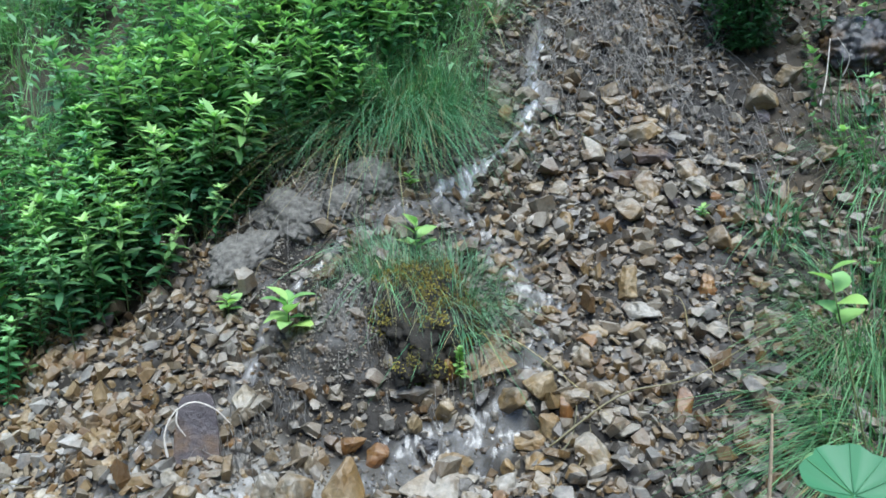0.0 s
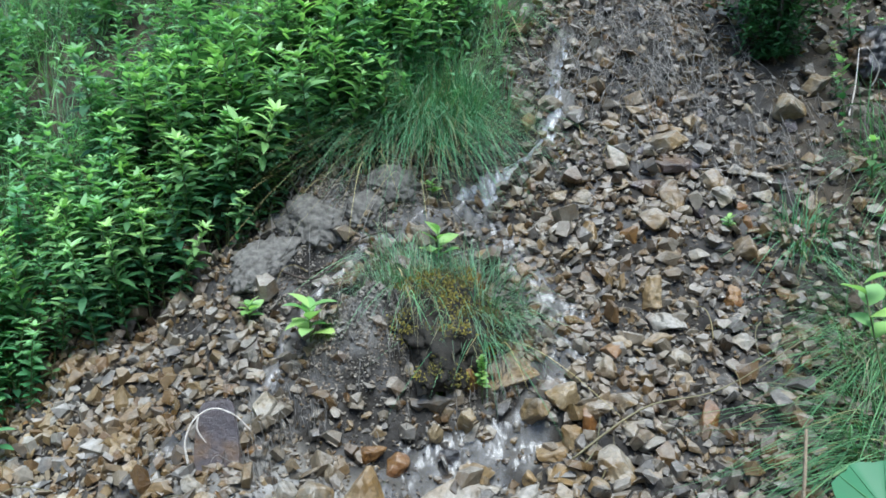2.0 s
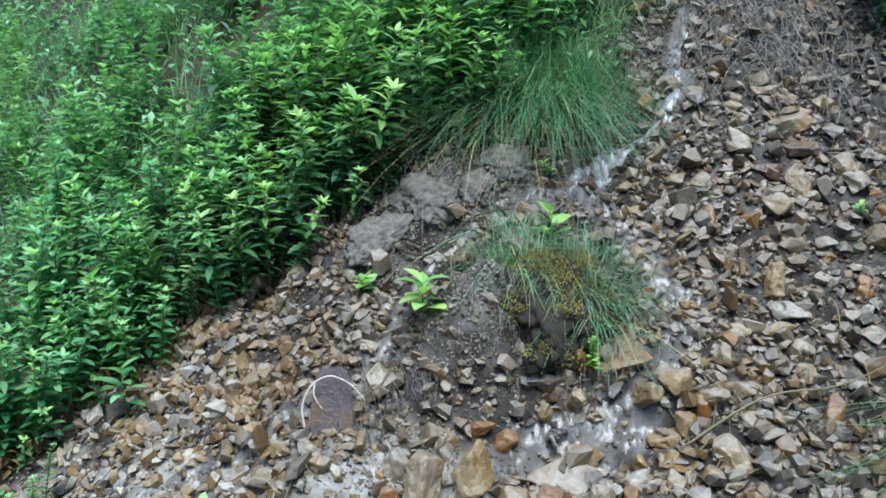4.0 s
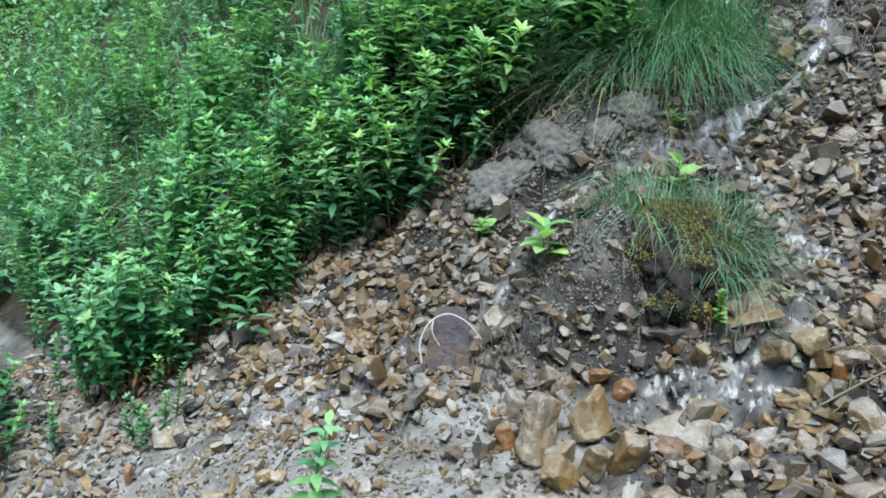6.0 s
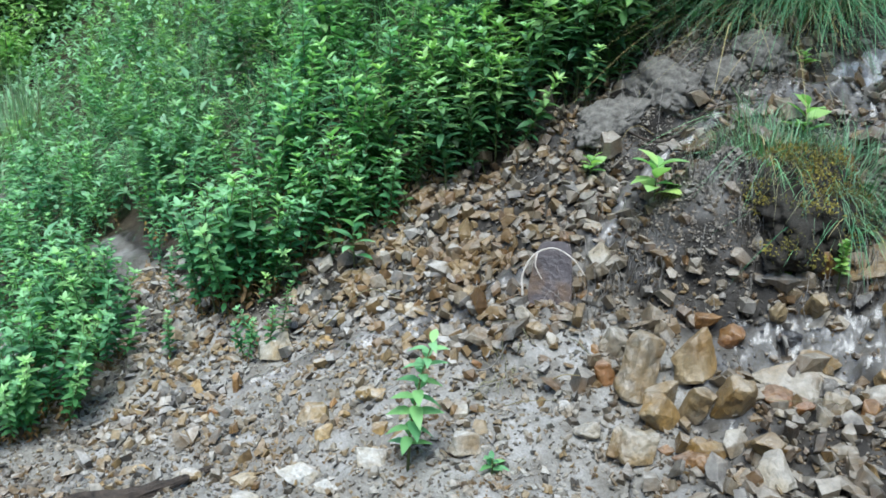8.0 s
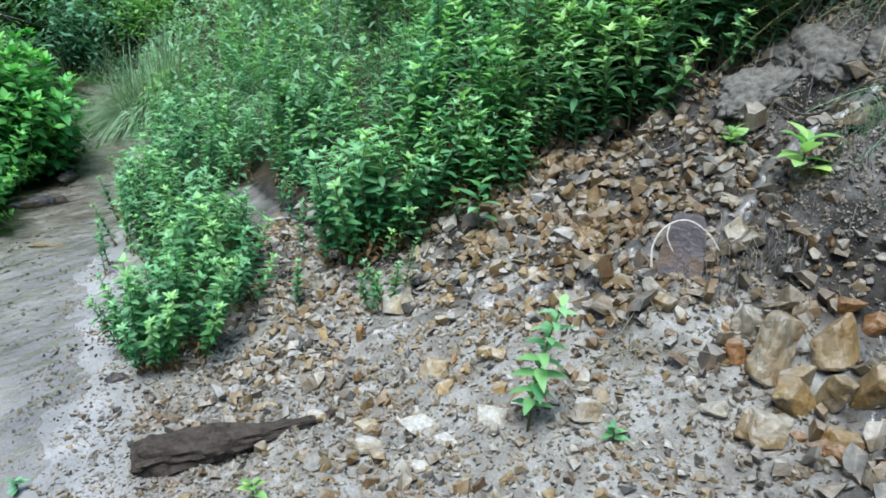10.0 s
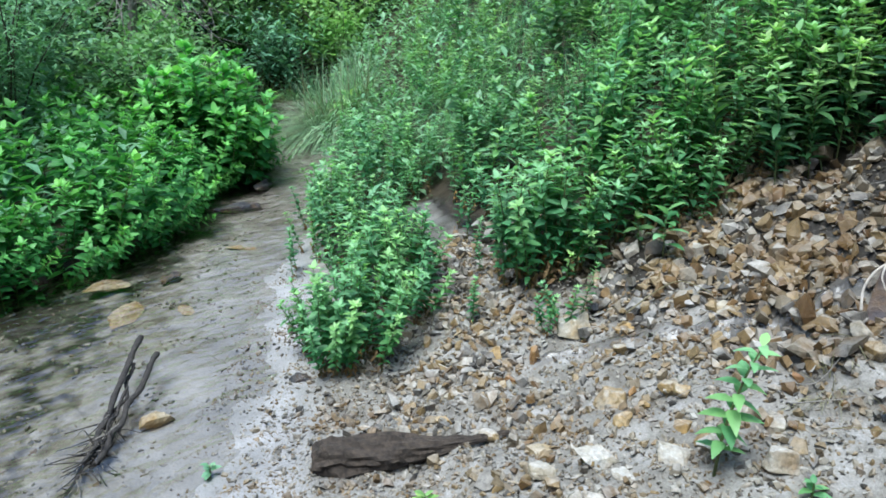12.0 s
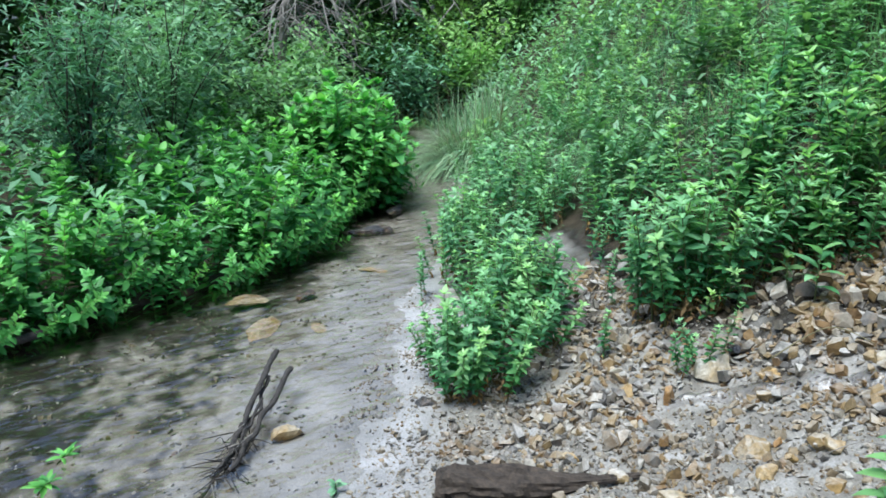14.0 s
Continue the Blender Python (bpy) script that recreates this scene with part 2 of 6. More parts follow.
def leaf_material(name, old, young, rnd_amount=0.35, through=0.3, rough=0.45):
    """tint on the mesh runs from old growth and inner shade (0) to young, sunlit tips (1)."""
    m, nd, ln, bs = material(name)
    at = nd.new("ShaderNodeAttribute")
    at.attribute_name = "tint"
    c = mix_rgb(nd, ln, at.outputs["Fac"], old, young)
    isl = nd.new("ShaderNodeNewGeometry").outputs["Random Per Island"]
    obj = nd.new("ShaderNodeObjectInfo").outputs["Random"]
    v1 = ramp(nd, ln, isl, [(0.0, 1 - rnd_amount), (1.0, 1 + rnd_amount)])
    v2 = ramp(nd, ln, obj, [(0.0, (0.62, 0.74, 0.72)), (0.35, (0.9, 0.95, 1.05)), (0.7, (1.05, 1.03, 0.95)), (1.0, (1.24, 1.15, 0.93))])
    c = mix_rgb(nd, ln, 1.0, c, v1, "MULTIPLY")
    c = mix_rgb(nd, ln, 1.0, c, v2, "MULTIPLY")
    ln.new(c, bs.inputs["Base Color"])
    bs.inputs["Roughness"].default_value = rough
    bs.inputs["Specular IOR Level"].default_value = 0.32
    tr = nd.new("ShaderNodeBsdfTranslucent")
    ln.new(mix_rgb(nd, ln, 1.0, c, (1.0, 1.2, 0.65), "MULTIPLY"), tr.inputs["Color"])
    mx = nd.new("ShaderNodeMixShader")
    mx.inputs[0].default_value = through
    ln.new(bs.outputs[0], mx.inputs[1])
    ln.new(tr.outputs[0], mx.inputs[2])
    ln.new(mx.outputs[0], nd["Material Output"].inputs["Surface"])
    return m


M_EARTH = ground_material()
# herb and mint: old tones also hold the thicket's inner shade, young ones sunny tops
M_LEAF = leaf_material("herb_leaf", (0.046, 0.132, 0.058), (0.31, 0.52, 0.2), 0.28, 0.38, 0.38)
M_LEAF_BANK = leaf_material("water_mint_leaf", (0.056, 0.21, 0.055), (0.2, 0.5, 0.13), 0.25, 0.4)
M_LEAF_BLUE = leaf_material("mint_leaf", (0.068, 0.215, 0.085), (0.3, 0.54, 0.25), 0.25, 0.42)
M_LEAF_LIGHT = leaf_material("young_leaf", (0.22, 0.42, 0.13), (0.38, 0.56, 0.2), 0.2, 0.4)
M_SHRUB = leaf_material("shrub_leaf", (0.12, 0.27, 0.15), (0.27, 0.46, 0.26), 0.3, 0.35)
M_DEAD_LEAF = leaf_material("dead_leaf", (0.13, 0.07, 0.03), (0.24, 0.16, 0.07), 0.4, 0.2, 0.8)
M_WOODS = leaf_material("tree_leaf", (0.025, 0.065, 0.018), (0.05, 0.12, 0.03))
M_GRASS = leaf_material("grass_blade", (0.07, 0.21, 0.09), (0.23, 0.42, 0.2), 0.4, 0.3)
M_GRASS_PALE = leaf_material("pale_grass_blade", (0.14, 0.27, 0.14), (0.33, 0.46, 0.28), 0.4, 0.3)
# darker copy of the grass colour, with the shade at the gravel edge in it
M_GRASS_SHADED = leaf_material("shaded_grass_blade", (0.045, 0.14, 0.07), (0.16, 0.3, 0.16), 0.4, 0.3)
M_BUTTERBUR = leaf_material("butterbur_leaf", (0.06, 0.2, 0.09), (0.16, 0.36, 0.17), 0.1, 0.35, 0.5)
M_GRASS_DRY = leaf_material("dry_grass_blade", (0.20, 0.17, 0.09), (0.30, 0.27, 0.15), 0.35, 0.2)
M_MOSS = leaf_material("moss", (0.04, 0.042, 0.014), (0.22, 0.18, 0.035), 0.4, 0.2, 0.9)
M_SHRUB_DARK = leaf_material("dark_shrub_leaf", (0.045, 0.125, 0.05), (0.14, 0.3, 0.1), 0.35, 0.3)
M_CRUMB = stone_material("soil_crumb", [(0.0, (0.09, 0.08, 0.065)), (0.5, (0.23, 0.215, 0.185)), (1.0, (0.38, 0.36, 0.32))], 0.85)


def bark_material(name, a, b, scale=25.0, rough=0.9):
    m, nd, ln, bs = material(name)
    pos = place(nd)
    ln.new(ramp(nd, ln, tex_noise(nd, ln, scale, 6, 0.7, pos), [(0.3, a), (0.7, b)]), bs.inputs["Base Color"])
    bs.inputs["Roughness"].default_value = rough
    bump(nd, ln, bs, tex_noise(nd, ln, scale * 2, 5, 0.7, pos), 0.8, 0.01)
    return m


M_STEM = bark_material("green_stem", (0.07, 0.11, 0.03), (0.14, 0.16, 0.06), 40, 0.6)
M_BARK = bark_material("dark_bark", (0.03, 0.024, 0.018), (0.09, 0.075, 0.06))
M_ROT = bark_material("rotten_wood", (0.009, 0.007, 0.005), (0.07, 0.052, 0.038), 34)
M_CHAR = bark_material("charred_stick", (0.012, 0.011, 0.01), (0.06, 0.052, 0.046), 50)
M_TWIG = bark_material("grey_twig", (0.13, 0.118, 0.10), (0.30, 0.28, 0.25), 40)
M_PALETWIG = bark_material("bleached_root", (0.45, 0.40, 0.34), (0.62, 0.57, 0.50), 30, 0.7)
M_STRAW = bark_material("dry_stalk", (0.24, 0.18, 0.11), (0.4, 0.32, 0.22), 30, 0.8)
M_CLOD = bark_material("dried_mud", (0.045, 0.04, 0.033), (0.19, 0.178, 0.155), 30, 0.95)


def water_material(name, stretch, scale, relief, ior, tint, foam_from=None, foam_most=0.5, foam_scale=11.0, blur=0.06):
    """Clear shallow water: lets the bed show, mirrors the sky at a slant; white foam where asked."""
    m, nd, ln, bs = material(name)
    pos = place(nd)
    mp = nd.new("ShaderNodeMapping")
    mp.inputs["Rotation"].default_value = (0, 0, radians(37))
    mp.inputs["Scale"].default_value = stretch
    ln.new(pos, mp.inputs["Vector"])
    b = nd.new("ShaderNodeBump")
    b.inputs["Strength"].default_value, b.inputs["Distance"].default_value = relief, 0.08
    ln.new(tex_noise(nd, ln, scale, 2, 0.5, mp.outputs[0]), b.inputs["Height"])
    clear = nd.new("ShaderNodeBsdfTransparent")
    clear.inputs["Color"].default_value = (*tint, 1)
    gloss = nd.new("ShaderNodeBsdfGlossy")
    gloss.inputs["Roughness"].default_value = blur
    ln.new(b.outputs[0], gloss.inputs["Normal"])
    fr = nd.new("ShaderNodeFresnel")
    fr.inputs["IOR"].default_value = ior
    ln.new(b.outputs[0], fr.inputs["Normal"])
    mx = nd.new("ShaderNodeMixShader")
    ln.new(fr.outputs[0], mx.inputs[0])
    ln.new(clear.outputs[0], mx.inputs[1])
    ln.new(gloss.outputs[0], mx.inputs[2])
    out = mx.outputs[0]
    if foam_from:
        bs.inputs["Base Color"].default_value = (0.58, 0.6, 0.64, 1)
        bs.inputs["Roughness"].default_value = 0.3
        foam = ramp(nd, ln, tex_noise(nd, ln, foam_scale, 5, 0.65, mp.outputs[0]), [(foam_from, 0.0), (foam_from + 0.3, foam_most)])
        m2 = nd.new("ShaderNodeMixShader")
        ln.new(foam, m2.inputs[0])
        ln.new(out, m2.inputs[1])
        ln.new(bs.outputs[0], m2.inputs[2])
        out = m2.outputs[0]
    ln.new(out, nd["Material Output"].inputs["Surface"])
    return m


M_WATER = water_material("stream_water", (1.3, 0.6, 1), 8.0, 0.45, 2.0, (0.84, 0.83, 0.8))
M_SPOUT = water_material("spring_water", (1.6, 0.5, 1), 16.0, 0.35, 1.7, (0.8, 0.8, 0.82), 0.4, 0.6, 18.0, 0.3)
M_RILL = water_material("running_water", (1.6, 0.5, 1), 13.0, 0.25, 1.5, (0.82, 0.82, 0.84), blur=0.32)

# ---- the ground: stream, gravel fan, scree slope, far bank, as one sheet ----
def along(x, y):
    return -0.8 * x + 0.6 * y


def across(x, y):
    return 0.6 * x + 0.8 * y


def left_shore(u):
    return -2.2 - 1.0 * soft(5.0 - u, 0.3) + 0.35 * np.exp(-((u - 7.5) / 0.8) ** 2) - 0.3 * step(9, 13, u)


RIGHT_SHORE = -1.40
# upper edge of the bare stones; herbs grow beyond it
EDGE_X = [-30.0, -8.0, -6.0, -5.0, -4.2, -3.6, -3.1, -2.65, -2.41, -2.1, -1.75, -1.5, -1.24, -0.97, -0.84, -0.4, 0.12, 0.33, 0.5]
EDGE_Y = [21.0, 4.45, 2.95, 2.2, 1.7, 2.1, 2.35, 2.08, 2.12, 2.47, 2.74, 2.92, 3.15, 3.32, 3.42, 3.52, 3.7, 4.27, 4.67]


def herb_edge(x):
    return np.interp(x, EDGE_X, EDGE_Y) + np.where(x > 0.5, (x - 0.5) * 9, 0)


def clearing(x, y):
    """1 on the narrow bare strip that runs behind the lone mint clump."""
    best = 0 * x
    for ax, ay, bx, by in ((-2.9, 2.05, -3.35, 2.3), (-3.35, 2.3, -4.3, 2.75)):
        s = np.clip(((x - ax) * (bx - ax) + (y - ay) * (by - ay)) / ((bx - ax) ** 2 + (by - ay) ** 2), 0, 1)
        best = np.maximum(best, np.exp(-(np.hypot(x - ax - s * (bx - ax), y - ay - s * (by - ay)) / 0.2) ** 4))
    return best


def smooth_ground(x, y):
    u, v = along(x, y), across(x, y)
    hill = 0.0 + 0.37 * sig((x + 1.674) / 0.35)
    foot = 1.97 + 0.059 * x + 0.62 * soft(-2.7 - x, 0.3)
    rise = 0.826 * soft(y - foot, 0.394)
    hill = hill + rise - 0.75 * soft(rise - 7.0, 1.0)
    # mound of turf that parts the water, and the gully above it
    hill = hill + 0.16 * np.exp(-(((x + 0.32) / 0.3) ** 2 + ((y - 2.6) / 0.22) ** 2))
    hill = hill + 0.10 * np.exp(-(((x + 0.55) / 0.35) ** 2 + ((y - 3.6) / 0.35) ** 2))
    hill = hill - 0.12 * np.exp(-(((x - 0.15 - 0.36 * (y - 3.4)) / 0.14) ** 2)) * step(3.0, 3.5, y) * (1 - step(5.5, 7, y))
    hill = hill - 0.14 * np.exp(-(((x - 0.12) / 0.42) ** 2 + ((y - 2.16) / 0.2) ** 2))
    hill = hill + 0.07 * np.exp(-(((x + 0.45) / 0.28) ** 2 + ((y - 2.5) / 0.16) ** 2))
    # banks of rough soil under the herbs and beside the mound
    for cx, cy, wx, wy, up in ((-0.95, 3.0, 0.2, 0.13, 0.05), (-0.68, 3.22, 0.18, 0.14, 0.08), (-0.36, 3.28, 0.17, 0.12, 0.08), (-0.42, 2.5, 0.22, 0.14, 0.12)):
        q = ((x - cx) / wx) ** 2 + ((y - cy) / wy) ** 2
        hill = hill + up * np.exp(-q * q) * (1 + 0.3 * waves(x, y, 0.13, 14))
    vl = left_shore(u)
    wet = step(RIGHT_SHORE + 0.35, RIGHT_SHORE - 0.55, v + 0.08 * waves(x, y, 0.9, 51) - 0.4 * step(4.2, 6.0, u)) * step(-1.0, 1.0, u)
    bed = -0.04 - 0.07 * step(RIGHT_SHORE - 0.5, RIGHT_SHORE - 1.3, v) + 0.012 * waves(x, y, 1.1, 3)
    z = hill * (1 - wet) + bed * wet
    bank = step(-0.02, 0.16, vl - v) * step(-1.0, 1.0, u)
    far = 0.05 + 0.10 * soft(vl - v - 0.2, 0.3) + 0.05 * waves(x, y, 1.6, 4)
    far = far - 0.08 * soft(vl - v - 4.0, 1.0)
    z = z * (1 - bank) + far * bank
    # the valley closes beyond the bend
    end = step(12.6, 13.4, u) * step(-5, -2, v)
    return z * (1 - end) + np.maximum(z, 0.2 + 0.25 * (u - 12.6)) * end


def ledges(x, y):
    """Low ragged steps where plates of rock lie across the slope."""
    s = (y + 0.35 * x + 0.16 * waves(x, y, 0.9, 43) + 0.05 * waves(x, y, 0.25, 44)) / 0.23
    s = s - np.floor(s)
    return np.where(s < 0.3, s / 0.3, (1 - s) / 0.7) - 0.5


def ground_z(x, y):
    x, y = np.asarray(x, dtype=float), np.asarray(y, dtype=float)
    near = np.exp(-((x + 1.5) / 6) ** 2 - ((y - 2) / 6) ** 2)
    dry = step(RIGHT_SHORE + 0.2, RIGHT_SHORE + 0.9, across(x, y))
    steep = step(1.5, 2.1, y + 0.06 * waves(x, y, 0.6, 45)) * step(-2.2, -1.2, x)
    return smooth_ground(x, y) + near * (0.006 + 0.029 * dry) * waves(x, y, 0.55, 11) + near * (0.005 + 0.013 * dry) * waves(x, y, 0.17, 12) + 0.055 * near * steep * ledges(x, y)


def gz(x, y):
    return float(ground_z(x, y))


def ground_normal(x, y, e=0.06):
    dx = (ground_z(x + e, y) - ground_z(x - e, y)) / (2 * e)
    dy = (ground_z(x, y + e) - ground_z(x, y - e)) / (2 * e)
    n = np.stack([-dx, -dy, np.ones_like(dx)], -1)
    return n / np.linalg.norm(n, axis=-1, keepdims=True)


# courses of the spring water: the gully, past the mound on both sides, over the fan
RILLS = [[(0.62, 4.62), (0.54, 4.29), (0.56, 3.95), (0.41, 3.78), (0.2, 3.6), (0.0, 3.39)],
         [(0.0, 3.39), (-0.25, 3.18), (-0.5, 3.07), (-0.67, 2.91), (-0.77, 2.72), (-0.8, 2.54), (-0.9, 2.36)],
         [(0.05, 3.4), (0.24, 3.12), (0.36, 2.88), (0.5, 2.7), (0.42, 2.5), (0.24, 2.3), (0.0, 2.24), (-0.2, 2.18), (-0.36, 2.0), (-0.2, 1.7)],
         [(-1.0, 2.33), (-1.25, 2.12), (-1.6, 1.98), (-1.9, 1.85), (-2.2, 1.62)]]


def washed(x, y):
    """1 where running water has carried the loose stones away."""
    best = 0 * x
    for line, width, most in zip(RILLS, (0.07, 0.05, 0.11, 0.08), (0.85, 0.7, 0.6, 0.5)):
        for (ax, ay), (bx, by) in zip(line[:-1], line[1:]):
            s = np.clip(((x - ax) * (bx - ax) + (y - ay) * (by - ay)) / ((bx - ax) ** 2 + (by - ay) ** 2), 0, 1)
            d = np.hypot(x - ax - s * (bx - ax), y - ay - s * (by - ay))
            best = np.maximum(best, most * np.exp(-(d / width) ** 4))
    return best


def soil_bank(x, y):
    """The banks of rough grey soil under the herbs and beside the mound."""
    return np.clip(sum(np.exp(-(((x - a) / b) ** 2 + ((y - c) / d) ** 2) ** 2) for a, c, b, d in ((-0.95, 3.0, 0.22, 0.15), (-0.68, 3.22, 0.2, 0.16), (-0.36, 3.28, 0.19, 0.14), (-0.42, 2.48, 0.24, 0.14))), 0, 1)


def slate_foot(x, y):
    """Pale silt and chips washed up round the slate slab."""
    return 0.85 * np.exp(-((((x + 0.78) / 0.34) ** 2 + ((y - 2.12) / 0.17) ** 2) ** 1.5))


def build_ground():
    far = [14, 20, 30, 45, 70, 110, 170]
    xs = np.concatenate([[-a for a in far[::-1]], np.arange(-13, -8.5, 0.12), np.arange(-8.5, -4.5, 0.06), np.arange(-4.5, 2.6, 0.033), np.arange(2.6, 8, 0.2), far])
    ys = np.concatenate([[-a for a in far[::-1]], np.arange(-6, -1.2, 0.3), np.arange(-1.2, 4.4, 0.033), np.arange(4.4, 6.5, 0.07), np.arange(6.5, 13, 0.16), far])
    X, Y = np.meshgrid(xs, ys)
    Z = ground_z(X, Y)
    nx, ny = len(xs), len(ys)
    verts = np.stack([X, Y, Z], -1).reshape(-1, 3)
    i = (np.arange(ny - 1)[:, None] * nx + np.arange(nx - 1)[None, :]).ravel()
    faces = np.stack([i, i + 1, i + nx + 1, i + nx], -1)
    u, v = along(X, Y), across(X, Y)
    stones = step(0.25, -0.1, Y - herb_edge(X)) * (1 - step(1.6, 2.1, X) * step(2.9, 3.4, Y))
    sand = step(RIGHT_SHORE + 0.75, RIGHT_SHORE + 0.15, v) * step(0.0, 0.2, v - left_shore(u))
    mid = (0.55 + 0.2 * step(2.3, 1.8, Y + 0.3 * waves(X, Y, 0.5, 6)) * step(0.05, -0.5, X)) * stones
    tint = mid * (1 - sand) + 1.0 * sand
    # brown silt and algae in the deeper channel
    mottle = 0.5 * waves(X, Y, 0.6, 46) + 0.3 * waves(X, Y, 0.2, 47)
    silt = step(RIGHT_SHORE - 0.3, RIGHT_SHORE - 0.85, v + 0.6 * mottle) * sand
    tint = np.maximum(tint, 0.645 * clearing(X, Y))
    # ground coloured paler beside the rills: grey silt, plus sky sheen on wet mud
    tint = np.maximum(tint, 0.66 * step(0.1, 0.55, washed(X, Y) + 0.12 * waves(X, Y, 0.16, 48)) * (1 - sand))
    tint = np.maximum(tint, 0.65 * soil_bank(X, Y))
    tint = np.maximum(tint, 0.78 * slate_foot(X, Y) * (1 - sand))
    # bed coloured darker along the far bank, for the shade of its undercut
    tint = tint - 0.14 * sand * step(0.7, 0.1, v - left_shore(u))
    tint = tint - 0.4 * silt * np.clip(1.0 + 1.0 * mottle, 0.2, 1.1)
    tint = tint - 0.16 * sand * step(4.5, 6.0, u)
    tint = np.where((v < left_shore(u)) | (u > 12.3), 0.0, tint)
    me = raw_mesh("ground", verts.tolist(), faces.tolist(), M_EARTH, True, tint.ravel())
    return tagged(new("ground", me), "muddy grey-brown hillside earth and pale stream sand", "ground", kind="structure")


build_ground()


def build_stream():
    us = np.arange(0.2, 14.5, 0.12)
    h = Heap()
    cols = 24
    verts, faces = [], []
    for i, u in enumerate(us):
        lo, hi = float(left_shore(u)) - 0.15, RIGHT_SHORE + 0.45 + 0.4 * float(step(4.2, 6.0, u))
        for k in range(cols):
            v = lo + (hi - lo) * k / (cols - 1)
            x, y = -0.8 * u + 0.6 * v, 0.6 * u + 0.8 * v
            verts.append((x, y, 0.004 * float(waves(x, y, 0.5, 21))))
    for i in range(len(us) - 1):
        for k in range(cols - 1):
            a = i * cols + k
            faces.append((a, a + 1, a + cols + 1, a + cols))
    me = raw_mesh("water", verts, faces, M_WATER, True)
    ob = tagged(new("water", me), "clear shallow stream water rippling over pale sand", "stream", kind="structure")
    ob.visible_shadow = False


build_stream()

# ---- stones ----
def stone_shape(seed, flat=0.4, sides=6):
    """A split slab of layered stone about 1 long: an uneven polygon above, another below."""
    r = np.random.default_rng(seed)
    a = np.sort((np.arange(sides) + r.uniform(-0.32, 0.32, sides)) * 6.283 / sides)
    rad = 0.5 * r.uniform(0.72, 1.05, sides)
    squash = r.uniform(0.5, 0.9)
    ring = np.stack([rad * np.cos(a), rad * np.sin(a) * squash], 1)
    h = 0.5 * flat * r.uniform(0.75, 1.25)
    tilt = r.normal(size=2) * 0.6 * flat
    top = ring * r.uniform(0.35, 1.0, (sides, 1)) + r.normal(size=2) * 0.08
    low = ring * r.uniform(0.75, 1.0, (sides, 1))
    p = np.concatenate([np.column_stack([top, h + top @ tilt + r.normal(size=sides) * 0.12 * h]), np.column_stack([low, -h + r.normal(size=sides) * 0.15 * h])])
    bm = bmesh.new()
    for q in p:
        bm.verts.new(q)
    res = bmesh.ops.convex_hull(bm, input=bm.verts)
    bmesh.ops.delete(bm, geom=[g for g in res["geom_interior"] if isinstance(g, bmesh.types.BMVert)], context="VERTS")
    bmesh.ops.triangulate(bm, faces=bm.faces)
    v = np.array([tuple(q.co) for q in bm.verts])
    bm.verts.index_update()
    f = [tuple(q.index for q in face.verts) for face in bm.faces]
    bm.free()
    return v, f


SHAPES = [stone_shape(100 + i, [0.14, 0.24, 0.4][i % 3], [4, 5, 6, 5][i % 4]) for i in range(48)]


def scatter(name, label, count, sizes, material_, inside, seed, tilt=0.35, sink=0.15, box=(-4.2, 2.6, -0.9, 6.2), proud=(0.05, 1.15)):
    """Loose stones strewn over the ground wherever inside(x, y) says how thickly, lying on the slope and tipped at random; one object."""
    r = np.random.default_rng(seed)
    x, y = r.uniform(box[0], box[1], count), r.uniform(box[2], box[3], count)
    keep = r.uniform(size=count) < inside(x, y)
    x, y = x[keep], y[keep]
    n = len(x)
    z = ground_z(x, y)
    up = ground_normal(x, y) * 0.72 + np.array((0, 0, 0.28)) + tilt * r.normal(size=(n, 3))
    up /= np.linalg.norm(up, axis=1)[:, None]
    a = r.uniform(0, 6.283, n)
    t = np.stack([np.cos(a), np.sin(a), 0 * a], 1)
    side = t - up * (t * up).sum(1)[:, None]
    side /= np.linalg.norm(side, axis=1)[:, None]
    turn = np.stack([side, np.cross(up, side), up], 2)
    s = sizes[0] * (sizes[1] / sizes[0]) ** (r.uniform(size=n) ** 1.7)
    size = s[:, None] * r.uniform(0.8, 1.2, (n, 3))
    rise = (1 - 2 * sink) * r.uniform(*proud, n)
    kind = r.integers(len(SHAPES), size=n) if sizes[1] > 0.07 else 4 * r.integers(len(SHAPES) // 4, size=n)
    V, T, k = [], [], 0
    for j, (sv, sf) in enumerate(SHAPES):
        w = np.flatnonzero(kind == j)
        v = np.einsum("nij,nkj->nki", turn[w], sv[None] * size[w][:, None])
        v = v + np.stack([x[w], y[w], z[w] - v[:, :, 2].min(1) * rise[w]], 1)[:, None]
        V.append(v.reshape(-1, 3))
        T.append((np.array(sf)[None] + (k + np.arange(len(w)) * len(sv))[:, None, None]).reshape(-1, 3))
        k += v.shape[0] * v.shape[1]
    V, T = np.concatenate(V), np.concatenate(T)
    me = bpy.data.meshes.new(name)
    me.vertices.add(len(V))
    me.vertices.foreach_set("co", V.ravel())
    me.loops.add(T.size)
    me.loops.foreach_set("vertex_index", T.ravel().astype(np.int32))
    me.polygons.add(len(T))
    me.polygons.foreach_set("loop_start", (3 * np.arange(len(T))).astype(np.int32))
    me.polygons.foreach_set("use_smooth", np.zeros(len(T), dtype=bool))
    me.materials.append(material_)
    me.update(calc_edges=True)
    return tagged(new(name, me), label, "stones", kind="stuff")


